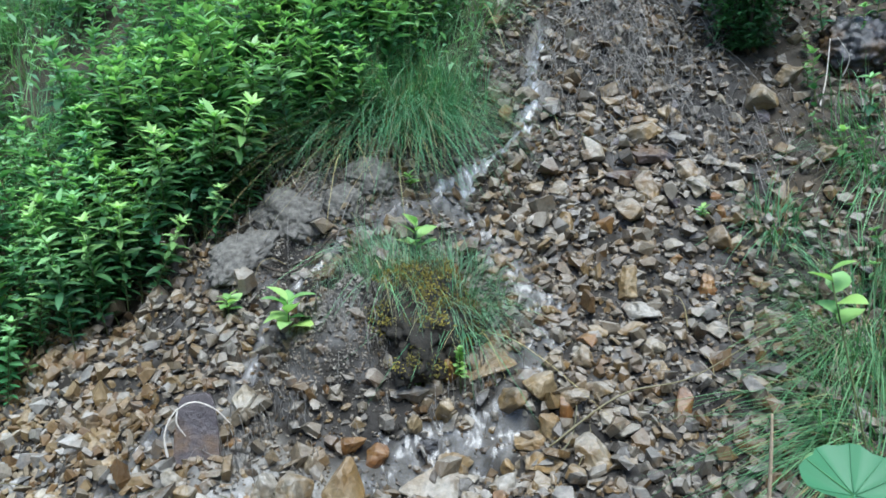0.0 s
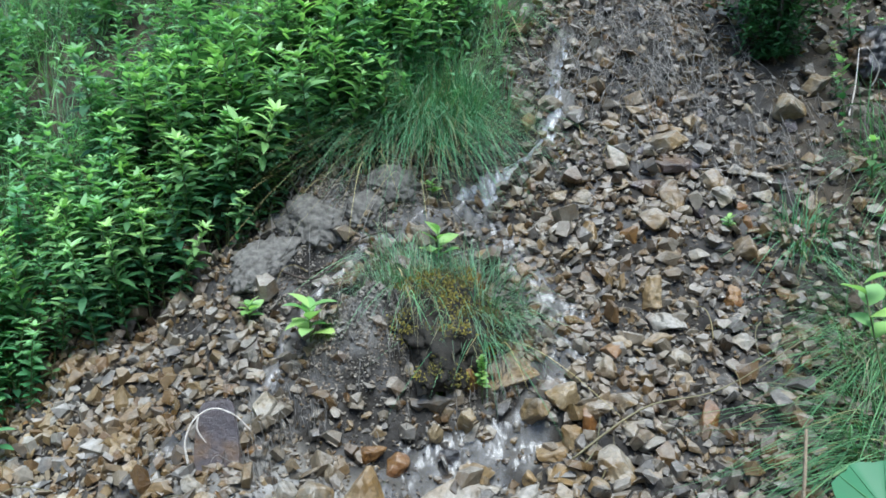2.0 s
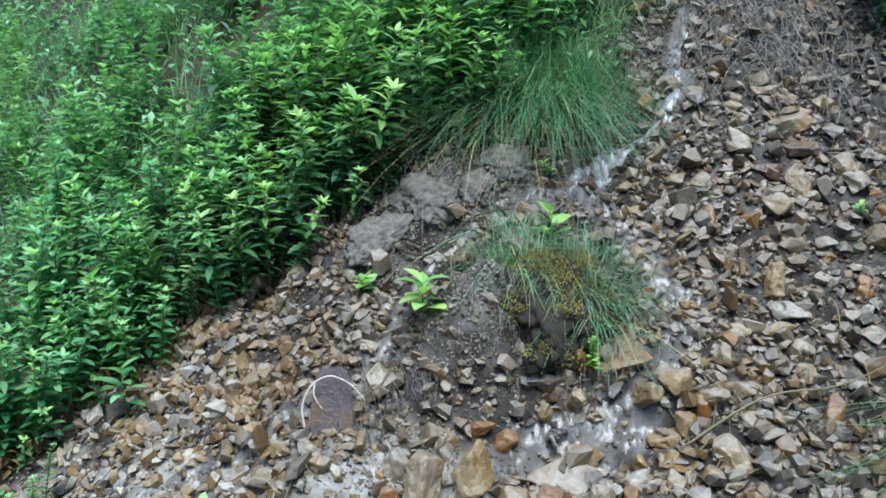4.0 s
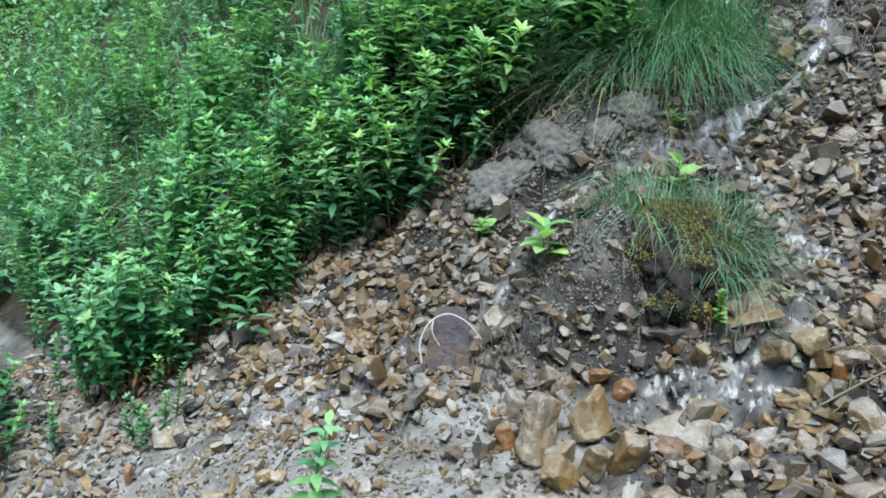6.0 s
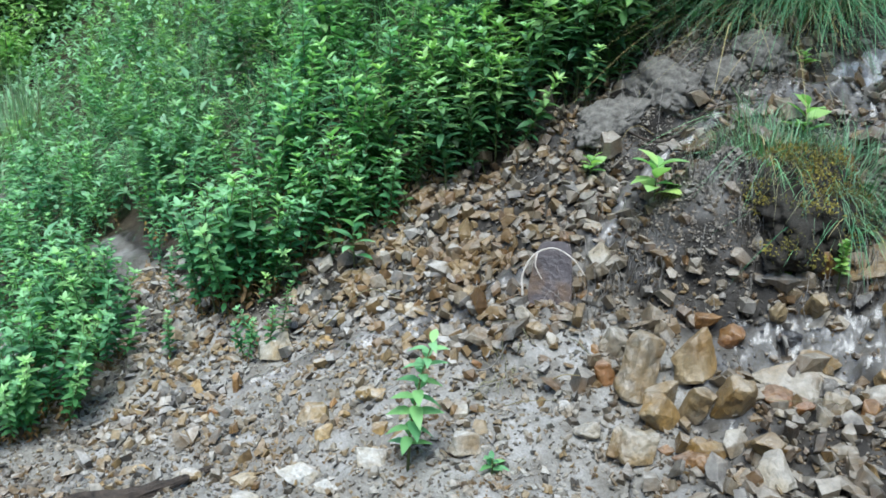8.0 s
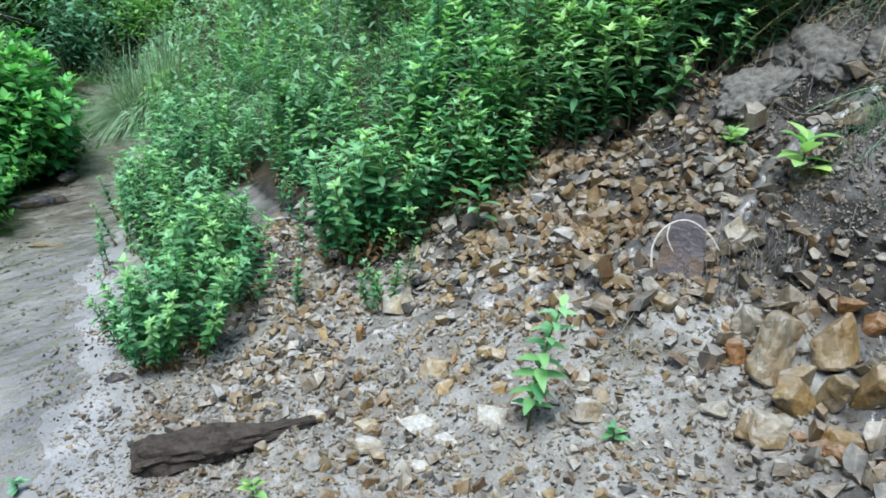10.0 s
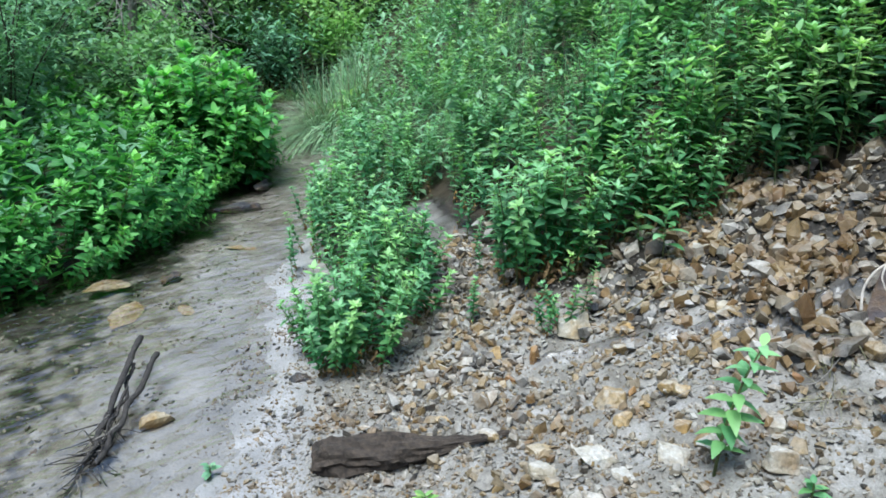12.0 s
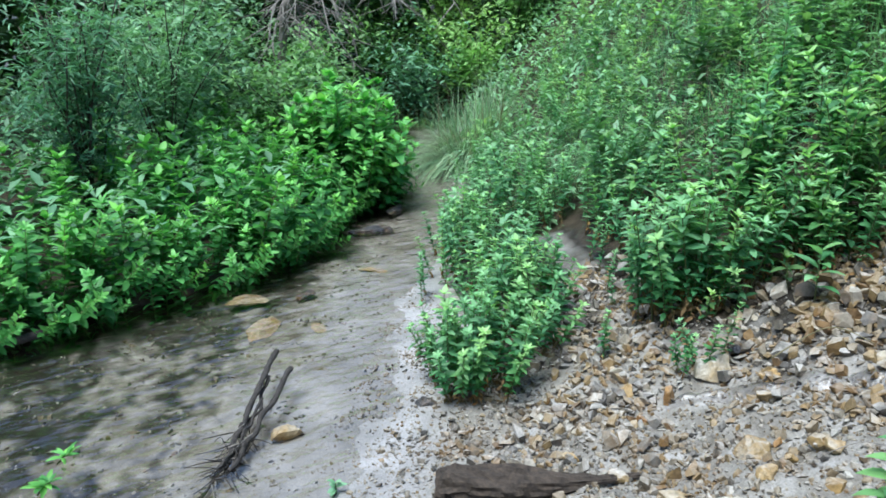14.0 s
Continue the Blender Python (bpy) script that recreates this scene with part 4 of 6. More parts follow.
def herb(seed, height, leaf_len, slim=0.36, gap=0.05, bare=0.2):
    """An upright herb with opposite leaves: stem and foliage meshes."""
    r = np.random.default_rng(seed)
    stems, leaves = Heap(), Heap()
    lean = r.normal(size=2) * 0.07
    bend = r.normal(size=2) * 0.05

    def point(s):
        return np.array((lean[0] * s * height + bend[0] * s * s * height, lean[1] * s * height + bend[1] * s * s * height, s * height))

    tube(stems, [point(s) for s in (-0.04, 0.25, 0.5, 0.75, 1.0)], [0.0045, 0.0042, 0.0036, 0.003, 0.0018], 5)
    n = int(height * (1 - bare) / gap)
    az = r.uniform(0, 6.28)
    for i in range(n + 1):
        s = bare + (1 - bare) * i / n
        size = leaf_len * (0.7 + 0.5 * math.sin(min(1, (s - bare) / (1 - bare) * 1.15) * 2.9)) * r.uniform(0.85, 1.15)
        # paler up the stem: young growth, and the light on the tops
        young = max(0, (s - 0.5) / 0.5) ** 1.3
        if s > 0.9:
            size = leaf_len * r.uniform(0.65, 0.9)
        az += 1.5708 + r.normal() * 0.2
        for side in (0, math.pi):
            up = r.normal() * 0.2 + 0.3 + 0.45 * max(0, (s - 0.8) / 0.2)
            v, f = leaf(size, size * slim * r.uniform(0.85, 1.15), r.uniform(0.15, 0.7), r.uniform(0.1, 0.45))
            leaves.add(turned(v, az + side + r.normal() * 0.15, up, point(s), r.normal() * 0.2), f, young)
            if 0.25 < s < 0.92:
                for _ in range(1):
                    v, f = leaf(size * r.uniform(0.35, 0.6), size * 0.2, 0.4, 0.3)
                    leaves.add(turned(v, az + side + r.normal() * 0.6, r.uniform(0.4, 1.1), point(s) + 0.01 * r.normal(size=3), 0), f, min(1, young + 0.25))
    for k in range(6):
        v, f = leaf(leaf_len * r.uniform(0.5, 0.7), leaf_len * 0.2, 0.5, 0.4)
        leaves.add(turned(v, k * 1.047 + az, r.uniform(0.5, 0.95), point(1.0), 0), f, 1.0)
    return stems, leaves


def herb_kind(name, label, seeds, heights, leaf_len, mat, slim=0.36, gap=0.05, bare=0.2, withered=0):
    out = []
    for i in seeds:
        r = np.random.default_rng(i)
        st, lv = herb(i, r.uniform(*heights), leaf_len, slim, gap, bare)
        ob = thing(name, label, "plant", name + "s")
        part("stem", st.mesh("stem", M_STEM, True), M_STEM, ob)
        part("foliage", lv.mesh("foliage", mat, True), mat, ob)
        if withered:
            dead = Heap()
            for _ in range(withered):
                L = leaf_len * r.uniform(0.35, 0.7)
                v, f = leaf(L, L * 0.35, r.uniform(0.6, 1.6), 0.5)
                dead.add(turned(v, r.uniform(0, 6.28), r.uniform(-0.9, 0.1), (0.01 * r.normal(), 0.01 * r.normal(), r.uniform(0.02, 0.13)), r.normal() * 0.5), f, r.uniform(0, 1))
            part("dead_foliage", dead.mesh("dead_foliage", M_DEAD_LEAF, True), M_DEAD_LEAF, ob, "withered brown lower leaves")
        out.append(ob)
    return out


USED = set()


def put(kinds, r, x, y, scale=1.0, tip=0.08, lift=0.0):
    """Sets one plant of the kinds on the ground; the first use of a kind takes the original."""
    ob = kinds[int(r.integers(len(kinds)))]
    m = Matrix.Translation((x, y, gz(x, y) - 0.01 + lift)) @ Matrix(spin(r.normal() * tip, r.normal() * tip, r.uniform(0, 6.28)).tolist()).to_4x4() @ Matrix.Scale(scale, 4)
    if ob.name in USED:
        m2 = copy_thing(ob, m)
        m2.matrix_basis = m
        return m2
    USED.add(ob.name)
    ob.matrix_basis = m
    return ob


def spots(count, seed, box, inside, apart):
    """Random places within a box where inside(x, y) holds, none closer than apart."""
    r = np.random.default_rng(seed)
    done, tries = [], 0
    while len(done) < count and tries < count * 30:
        tries += 1
        x, y = r.uniform(box[0], box[1]), r.uniform(box[2], box[3])
        if r.uniform() > float(inside(x, y)) or any((x - a) ** 2 + (y - b) ** 2 < apart * apart for a, b in done):
            continue
        done.append((x, y))
    return done, r


def strew(kinds, count, seed, box, inside, scale=(0.8, 1.15), apart=0.09, tip=0.08):
    """Single plants, each a thing of its own."""
    done, r = spots(count, seed, box, inside, apart)
    for x, y in done:
        put(kinds, r, x, y, r.uniform(*scale) * (1 + 0.32 * float(waves(x, y, 0.8, 75))), tip)


def mass(name, label, kinds, count, seed, box, inside, scale=(0.8, 1.15), apart=0.09, tip=0.08, pale=0.0):
    """A thick stand of the same plants farther back, too dense to tell stem from stem: one object."""
    done, r = spots(count, seed, box, inside, apart)
    store = []
    for ob in kinds:
        me = [c for c in ob.children if c.name.startswith("foliage")][0].data
        co = np.empty(len(me.vertices) * 3)
        me.vertices.foreach_get("co", co)
        ti = np.empty(len(me.vertices), dtype=np.float32)
        me.attributes["tint"].data.foreach_get("value", ti)
        lv = np.empty(len(me.loops), dtype=np.int32)
        me.loops.foreach_get("vertex_index", lv)
        ls = np.empty(len(me.polygons), dtype=np.int32)
        me.polygons.foreach_get("loop_total", ls)
        store.append((co.reshape(-1, 3), ti, lv, ls))
    V, T, L, S, n = [], [], [], [], 0
    for x, y in done:
        co, ti, lv, ls = store[int(r.integers(len(store)))]
        m = spin(r.normal() * tip, r.normal() * tip, r.uniform(0, 6.28)) * r.uniform(*scale) * (1 + 0.35 * float(waves(x, y, 0.8, 75)))
        V.append(co @ m.T + (x, y, gz(x, y) - 0.01))
        T.append(np.clip(ti * r.uniform(0.3, 1.0) + r.uniform(-0.1, 0.15) + pale, 0, 1))
        L.append(lv + n)
        S.append(ls)
        n += len(co)
    V, T, L, S = (np.concatenate(q) for q in (V, T, L, S))
    me = bpy.data.meshes.new(name)
    me.vertices.add(len(V))
    me.vertices.foreach_set("co", V.ravel())
    me.loops.add(len(L))
    me.loops.foreach_set("vertex_index", L.astype(np.int32))
    me.polygons.add(len(S))
    me.polygons.foreach_set("loop_start", (np.cumsum(S) - S).astype(np.int32))
    me.polygons.foreach_set("use_smooth", np.ones(len(S), dtype=bool))
    at = me.attributes.new("tint", "FLOAT", "POINT")
    at.data.foreach_set("value", T.astype(np.float32))
    me.materials.append([c for c in kinds[0].children if c.name.startswith("foliage")][0].data.materials[0])
    me.update(calc_edges=True)
    return tagged(new(name, me), label, "plants", kind="stuff")


def clump(kinds, count, seed, cx, cy, rx, ry, scale, splay=0.3):
    """Plants grown together into one dome, the outer ones shorter and leaning out."""
    r = np.random.default_rng(seed)
    for k in range(count):
        q, a = math.sqrt((k + 0.5) / count), 2.4 * k + r.normal() * 0.3
        x, y = cx + rx * q * math.cos(a), cy + ry * q * math.sin(a)
        ob = put(kinds, r, x, y, scale * (1.08 - 0.3 * q * q) * r.uniform(0.9, 1.1), 0.05)
        ob.matrix_basis = Matrix.Translation((x, y, gz(x, y) - 0.01)) @ Matrix.Rotation(splay * q, 4, Vector((-math.sin(a), math.cos(a), 0))) @ Matrix.Translation((-x, -y, -gz(x, y) + 0.01)) @ ob.matrix_basis


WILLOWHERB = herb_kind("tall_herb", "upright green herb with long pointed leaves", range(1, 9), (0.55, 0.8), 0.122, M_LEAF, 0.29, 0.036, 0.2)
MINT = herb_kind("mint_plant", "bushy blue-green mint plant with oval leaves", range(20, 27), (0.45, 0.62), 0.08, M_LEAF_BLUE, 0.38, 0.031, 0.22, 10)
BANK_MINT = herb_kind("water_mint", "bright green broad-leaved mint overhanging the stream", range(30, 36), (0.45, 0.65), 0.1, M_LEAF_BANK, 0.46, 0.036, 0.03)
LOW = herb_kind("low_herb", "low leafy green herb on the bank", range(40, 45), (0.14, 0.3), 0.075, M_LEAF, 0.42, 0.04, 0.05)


def beyond(x, y):
    return y - herb_edge(x) if clearing(x, y) < 0.5 else -1.0


def bank(x, y):
    return left_shore(along(x, y)) - across(x, y)


strew(WILLOWHERB, 230, 51, (-2.0, 0.1, 2.0, 6.2), lambda x, y: 0.08 < beyond(x, y) < 1.1 and y > 1.2 * x + 4.2, (0.75, 1.1), 0.075)
strew(WILLOWHERB, 36, 65, (-1.7, -0.4, 2.6, 3.8), lambda x, y: -0.1 < beyond(x, y) < 0.12, (0.7, 1.0), 0.07, 0.2)
mass("herb_thicket", "dense stand of tall green herbs up the slope", WILLOWHERB, 340, 56, (-4.2, 0.3, 2.4, 7.6), lambda x, y: 0.95 < beyond(x, y) < 3.4 and y > 1.2 * x + 4.4 and waves(x, y, 1.1, 71) > -0.1, (0.42, 0.85), 0.085, 0.14, 0.3)
mass("herb_thicket", "dense stand of herbs along the far slope", WILLOWHERB, 250, 59, (-11, -3.0, 2.6, 9.5), lambda x, y: 1.3 < beyond(x, y) < 3.8 and waves(x, y, 1.3, 72) > 0.05, (0.35, 0.75), 0.11, 0.14, 0.35)
strew(MINT, 150, 52, (-3.0, -1.75, 1.4, 4.2), lambda x, y: 0.1 < beyond(x, y) < 1.0 and waves(x, y, 0.9, 74) > -0.5 and (x + 3.05) ** 2 + (y - 2.3) ** 2 > 0.09, (0.75, 1.2), 0.08, 0.12)
strew(MINT, 110, 64, (-5.2, -3.0, 1.4, 4.2), lambda x, y: 0.08 < beyond(x, y) < 1.2 and waves(x, y, 0.9, 74) > -0.4 and (x + 3.15) ** 2 + (y - 2.35) ** 2 > 0.1, (0.6, 0.95), 0.085, 0.12)
mass("mint_thicket", "dense blue-green mint between stream and slope", MINT, 250, 60, (-9.5, -1.9, 1.6, 6.0), lambda x, y: 0.1 < beyond(x, y) < 2.0 and (x < -5.0 or beyond(x, y) > 0.9) and (x + 7.7) ** 2 + (y - 4.5) ** 2 > 0.6 and waves(x, y, 1.0, 73) > -0.3, (0.5, 0.9), 0.1, 0.14, 0.1)
strew(LOW, 60, 55, (-3.4, -0.6, 1.9, 3.6), lambda x, y: 0.0 < beyond(x, y) < 0.2, (0.6, 1.1), 0.08, 0.2)
# clumps that stand out from the thicket, and the two that stand alone at the water's edge
clump(MINT, 26, 66, -2.64, 2.16, 0.24, 0.17, 1.12, 0.22)
clump(MINT, 14, 67, -2.12, 2.55, 0.2, 0.13, 0.95, 0.25)
clump(WILLOWHERB, 14, 68, -1.62, 2.92, 0.2, 0.13, 0.85, 0.3)
clump(WILLOWHERB, 12, 69, -1.2, 3.2, 0.18, 0.1, 0.75, 0.3)
clump(MINT, 44, 57, -3.04, 1.2, 0.22, 0.22, 0.84, 0.42)
clump(MINT, 36, 58, -3.32, 1.72, 0.3, 0.2, 0.9, 0.35)
clump(MINT, 16, 70, -3.95, 2.0, 0.25, 0.15, 0.75, 0.3)
# across the water
strew(BANK_MINT, 190, 53, (-8.6, -4.9, -1.8, 3.9), lambda x, y: -0.08 < bank(x, y) < 0.45 and along(x, y) < 8.2, (0.75, 1.15), 0.075, 0.3)
mass("mint_thicket", "bright green mint thicket on the far bank", BANK_MINT, 210, 61, (-10.5, -5.2, -3.0, 4.2), lambda x, y: 0.4 < bank(x, y) < 2.2 and along(x, y) < 9.0, (0.85, 1.3), 0.12, 0.2)
br = np.random.default_rng(72)
for k in range(48):
    bu = 3.4 + 0.1 * k
    bv = float(left_shore(bu)) - 0.06 + br.normal() * 0.04
    bx, by = -0.8 * bu + 0.6 * bv, 0.6 * bu + 0.8 * bv
    ob = put(BANK_MINT, br, bx, by, br.uniform(0.6, 0.85), 0.1)
    ob.matrix_basis = Matrix.Translation((bx, by, gz(bx, by))) @ Matrix.Rotation(br.uniform(0.6, 1.0), 4, Vector((-0.8, 0.6, 0))) @ Matrix.Translation((-bx, -by, -gz(bx, by))) @ ob.matrix_basis
clump(BANK_MINT, 60, 71, -7.1, 2.55, 0.5, 0.42, 1.75, 0.3)
# weeds on the brown soil beside the scree
strew(LOW, 70, 62, (2.0, 3.2, 2.6, 5.2), lambda x, y: 1.0, (0.6, 1.2), 0.12, 0.2)

# ---- grass, shrubs, far woods ----
def grass_tuft(name, label, seed, x, y, blades, length, spread, mat, fall=(0, 0), width=0.005, lift=0.0, wide=1.0):
    """A tuft of arching blades from one crown; fall bends them down the slope."""
    r = np.random.default_rng(seed)
    h, dead = Heap(), Heap()
    A, R = r.uniform(0, 6.283, blades), spread * np.sqrt(r.uniform(size=blades))
    Z = ground_z(x + R * np.cos(A) * wide, y + R * np.sin(A)) - gz(x, y) - 0.01
    for a, rad, bz in zip(A, R, Z):
        bx, by = rad * math.cos(a) * wide, rad * math.sin(a)
        out = np.array((math.cos(a), math.sin(a))) * r.uniform(0.2, 1.0) + np.array(fall) * r.uniform(0.3, 1.4) + r.normal(size=2) * 0.32
        L = length * r.uniform(0.55, 1.15)
        w = width * r.uniform(0.6, 1.3)
        side = np.array((-out[1], out[0], 0))
        side /= np.linalg.norm(side) + 1e-9
        sag = r.uniform(0.5, 1.45)
        v, f = [], []
        n = 6
        for i in range(n + 1):
            s = i / n
            c = np.array((bx + out[0] * L * s * (0.4 + 0.6 * s), by + out[1] * L * s * (0.4 + 0.6 * s), bz + L * (s * (1 - 0.25 * min(1, np.hypot(*out))) - sag * 0.95 * s * s * min(1.1, np.hypot(*out)))))
            if i == n:
                v.append(c)
            else:
                v += [c - side * w * (1 - s * 0.8) * 0.5, c + side * w * (1 - s * 0.8) * 0.5]
        for i in range(n - 1):
            f.append((2 * i, 2 * i + 1, 2 * i + 3, 2 * i + 2))
        f.append((2 * n - 2, 2 * n - 1, 2 * n))
        (dead if r.uniform() < 0.13 else h).add(v, f, min(1, max(0, r.normal() * 0.3 + 0.5)))
    ob = thing(name, label, "grass", "grass tufts", Matrix.Translation((x, y, gz(x, y) + lift)))
    part("foliage", h.mesh("foliage", mat, True), mat, ob)
    part("dead_foliage", dead.mesh("dead_foliage", M_GRASS_DRY, True), M_GRASS_DRY, ob, "straw-coloured dead blades")
    return ob


grass_tuft("grass_tuft", "large green tuft of fine arching grass on the bank", 1, -0.22, 3.8, 1900, 0.52, 0.24, M_GRASS, (-0.05, -0.55), 0.0042, 0.06, 1.4)
grass_tuft("grass_tuft", "ragged green grass beside the large tuft", 17, -0.5, 3.74, 420, 0.46, 0.2, M_GRASS_PALE, (-0.35, -0.3), 0.0045, 0.03, 1.3)
grass_tuft("grass_tuft", "ragged green grass beside the large tuft", 18, 0.05, 3.9, 420, 0.5, 0.18, M_GRASS, (0.2, -0.35), 0.0045, 0.04, 1.2)
grass_tuft("grass_tuft", "loose grass above the large tuft", 19, -0.12, 4.3, 420, 0.55, 0.26, M_GRASS_PALE, (0.05, -0.3), 0.005, 0.0, 1.3)
grass_tuft("grass_tuft", "loose grass above the large tuft", 20, 0.2, 4.65, 320, 0.5, 0.22, M_GRASS, (0.1, -0.3), 0.005, 0.0, 1.2)
grass_tuft("grass_tuft", "dry straw hanging under the green tuft", 2, -0.4, 3.62, 180, 0.6, 0.22, M_GRASS_DRY, (-0.25, -0.55), 0.004, 0.0, 1.6)
grass_tuft("grass_tuft", "thin grass on the mossy turf mound", 3, -0.22, 2.84, 650, 0.26, 0.17, M_GRASS_PALE, (-0.05, -0.2), 0.004, 0.07, 1.5)
grass_tuft("grass_tuft", "thin grass on the mossy turf mound", 4, 0.06, 2.76, 650, 0.26, 0.15, M_GRASS_PALE, (0.1, -0.25), 0.004, 0.11, 1.6)
grass_tuft("grass_tuft", "long green blades hanging over the mound's edge", 14, 0.12, 2.62, 46, 0.36, 0.08, M_GRASS, (0.1, -0.75), 0.006, 0.12, 1.2)
grass_tuft("grass_tuft", "long green blades hanging over the mound's edge", 15, -0.24, 2.6, 40, 0.3, 0.1, M_GRASS, (-0.3, -0.6), 0.005, 0.12, 1.4)
grass_tuft("grass_tuft", "dry straw on the mossy turf mound", 5, -0.12, 2.66, 120, 0.24, 0.18, M_GRASS_DRY, (0.0, -0.5), 0.003, 0.12, 1.4)
grass_tuft("grass_tuft", "green grass hanging over the gravel edge", 6, 1.78, 2.25, 950, 0.56, 0.3, M_GRASS_SHADED, (-0.45, -0.3), 0.007)
grass_tuft("grass_tuft", "green grass hanging over the gravel edge", 7, 1.9, 2.75, 600, 0.48, 0.28, M_GRASS_SHADED, (-0.4, -0.2), 0.006)
grass_tuft("grass_tuft", "small green grass tuft on the scree", 8, 1.66, 3.2, 220, 0.32, 0.12, M_GRASS, (0, -0.1), 0.006)
grass_tuft("grass_tuft", "green grass tuft at the foot of the shrub", 9, 2.4, 3.6, 420, 0.5, 0.3, M_GRASS, (-0.2, -0.3), 0.006)
grass_tuft("grass_tuft", "pale tall grass tuft by the stream bend", 10, -7.85, 4.6, 1700, 1.15, 0.4, M_GRASS_PALE, (0.05, -0.15), 0.012)
grass_tuft("grass_tuft", "low grass on the stream bank", 11, -6.9, 2.35, 200, 0.22, 0.2, M_GRASS, (0.2, -0.1), 0.006)
for k, (gx, gy) in enumerate(((-11.3, 6.2), (-11.7, 5.7), (-10.9, 6.6), (-12.1, 5.2))):
    grass_tuft("grass_tuft", "green grass fringing the bend of the stream", 150 + k, gx, gy, 260, 0.6, 0.3, M_GRASS, (0.3, -0.2), 0.01)
for k in range(80):
    gx, gy = rng.uniform(-8.0, 0.0), 0.0
    gy = float(herb_edge(gx)) + rng.uniform(1.1, 4.2)
    grass_tuft("grass_tuft", "soft grass among the hillside herbs", 200 + k, gx, gy, 210, 0.55, 0.35, M_GRASS, (0.0, -0.2), 0.006)


def turf_cover():
    """Short plants and leaf litter that close the hillside between the taller herbs."""
    r = np.random.default_rng(77)
    h = Heap()
    X, Y = r.uniform(-16, 0.45, 46000), r.uniform(1.9, 12.5, 46000)
    ok = (Y - np.interp(X, EDGE_X, EDGE_Y) > 0.05) & (clearing(X, Y) < 0.5)
    X, Y = X[ok][:20000], Y[ok][:20000]
    Z = ground_z(X, Y)
    for x, y, z in zip(X, Y, Z):
        k = 1.0 + 0.05 * math.hypot(x, y)
        v, f = leaf(0.085 * k * r.uniform(0.6, 1.3), 0.034 * k * r.uniform(0.7, 1.3), r.uniform(0.2, 0.9), 0.3, (0.0, 0.5, 1.0), (0.2, 1.0, 0.0))
        h.add(turned(v, r.uniform(0, 6.28), r.uniform(-0.1, 1.0), (x, y, z + r.uniform(0.0, 0.28) * k), 0), f, r.uniform(0.15, 1.0))
    X, Y = r.uniform(-14, -5, 14000), r.uniform(-5, 6, 14000)
    ok = left_shore(along(X, Y)) - across(X, Y) > 0.1
    X, Y = X[ok], Y[ok]
    for x, y, z in zip(X, Y, ground_z(X, Y)):
        v, f = leaf(r.uniform(0.09, 0.2), r.uniform(0.04, 0.08), r.uniform(0.2, 0.9), 0.3, (0.0, 0.5, 1.0), (0.2, 1.0, 0.0))
        h.add(turned(v, r.uniform(0, 6.28), r.uniform(-0.1, 1.0), (x, y, z + r.uniform(0.0, 0.5)), 0), f, r.uniform(0, 0.6))
    me = h.mesh("hillside_undergrowth", M_SHRUB, True)
    return tagged(new("hillside_undergrowth", me), "dense low green undergrowth on the hillside", "undergrowth", kind="stuff")


turf_cover()


def bush(name, label, seed, x, y, height, radius, leaf_len, count, mat, category="shrub", stems=7, slim=0.3, squat=0.0):
    """A shrub: bent stems from one foot, each with many small leaves in clumps along it."""
    r = np.random.default_rng(seed)
    st, lv = Heap(), Heap()
    clumps = []
    for i in range(stems):
        a = 6.283 * i / stems + r.normal() * 0.3
        out = radius * r.uniform(0.25, 0.95)
        top = np.array((out * math.cos(a), out * math.sin(a), height * r.uniform(0.65, 1.0)))
        mid = top * (0.4, 0.4, 0.55) + r.normal(size=3) * 0.05
        pts = [np.zeros(3) - (0, 0, 0.05), mid * 0.5 + r.normal(size=3) * 0.02, mid, (mid + top) / 2 + r.normal(size=3) * 0.03, top]
        tube(st, pts, [0.012, 0.010, 0.008, 0.006, 0.003], 5)
        for j in range(14):
            s = r.uniform(0.2 + squat, 1.0)
            q = np.array([np.interp(s, (0, 0.25, 0.5, 0.75, 1), [p[c] for p in pts]) for c in range(3)])
            clumps.append((q + r.normal(size=3) * radius * 0.16 * (0.4 + s), s))
    for _ in range(count):
        c, s = clumps[r.integers(len(clumps))]
        L = leaf_len * r.uniform(0.6, 1.2)
        v, f = leaf(L, L * slim, r.uniform(0.1, 0.8), 0.25, (0.0, 0.5, 1.0), (0.15, 1.0, 0.0))
        p = c + r.normal(size=3) * radius * 0.10
        p[2] = max(p[2], 0.02)
        lv.add(turned(v, r.uniform(0, 6.28), r.uniform(-0.4, 0.9), p, r.normal() * 0.4), f, min(1, max(0, (s - 0.45) * 1.4 + r.normal() * 0.15)))
    ob = thing(name, label, category, at=Matrix.Translation((x, y, gz(x, y))))
    part("stem", st.mesh("stem", M_BARK, True), M_BARK, ob)
    part("foliage", lv.mesh("foliage", mat, True), mat, ob)
    return ob


bush("shrub", "dense dark green shrub at the top of the scree", 1, 1.85, 4.35, 0.95, 0.55, 0.06, 6000, M_SHRUB_DARK, stems=12, squat=-0.2)
bush("shrub", "dark green bush above the dark hollow", 7, 2.45, 4.9, 0.9, 0.5, 0.06, 4200, M_SHRUB_DARK, stems=12, squat=-0.2)
bush("shrub", "tall grey-green narrow-leaved shrub across the stream", 2, -7.0, 0.15, 1.9, 0.85, 0.11, 4200, M_SHRUB, stems=14, slim=0.2)
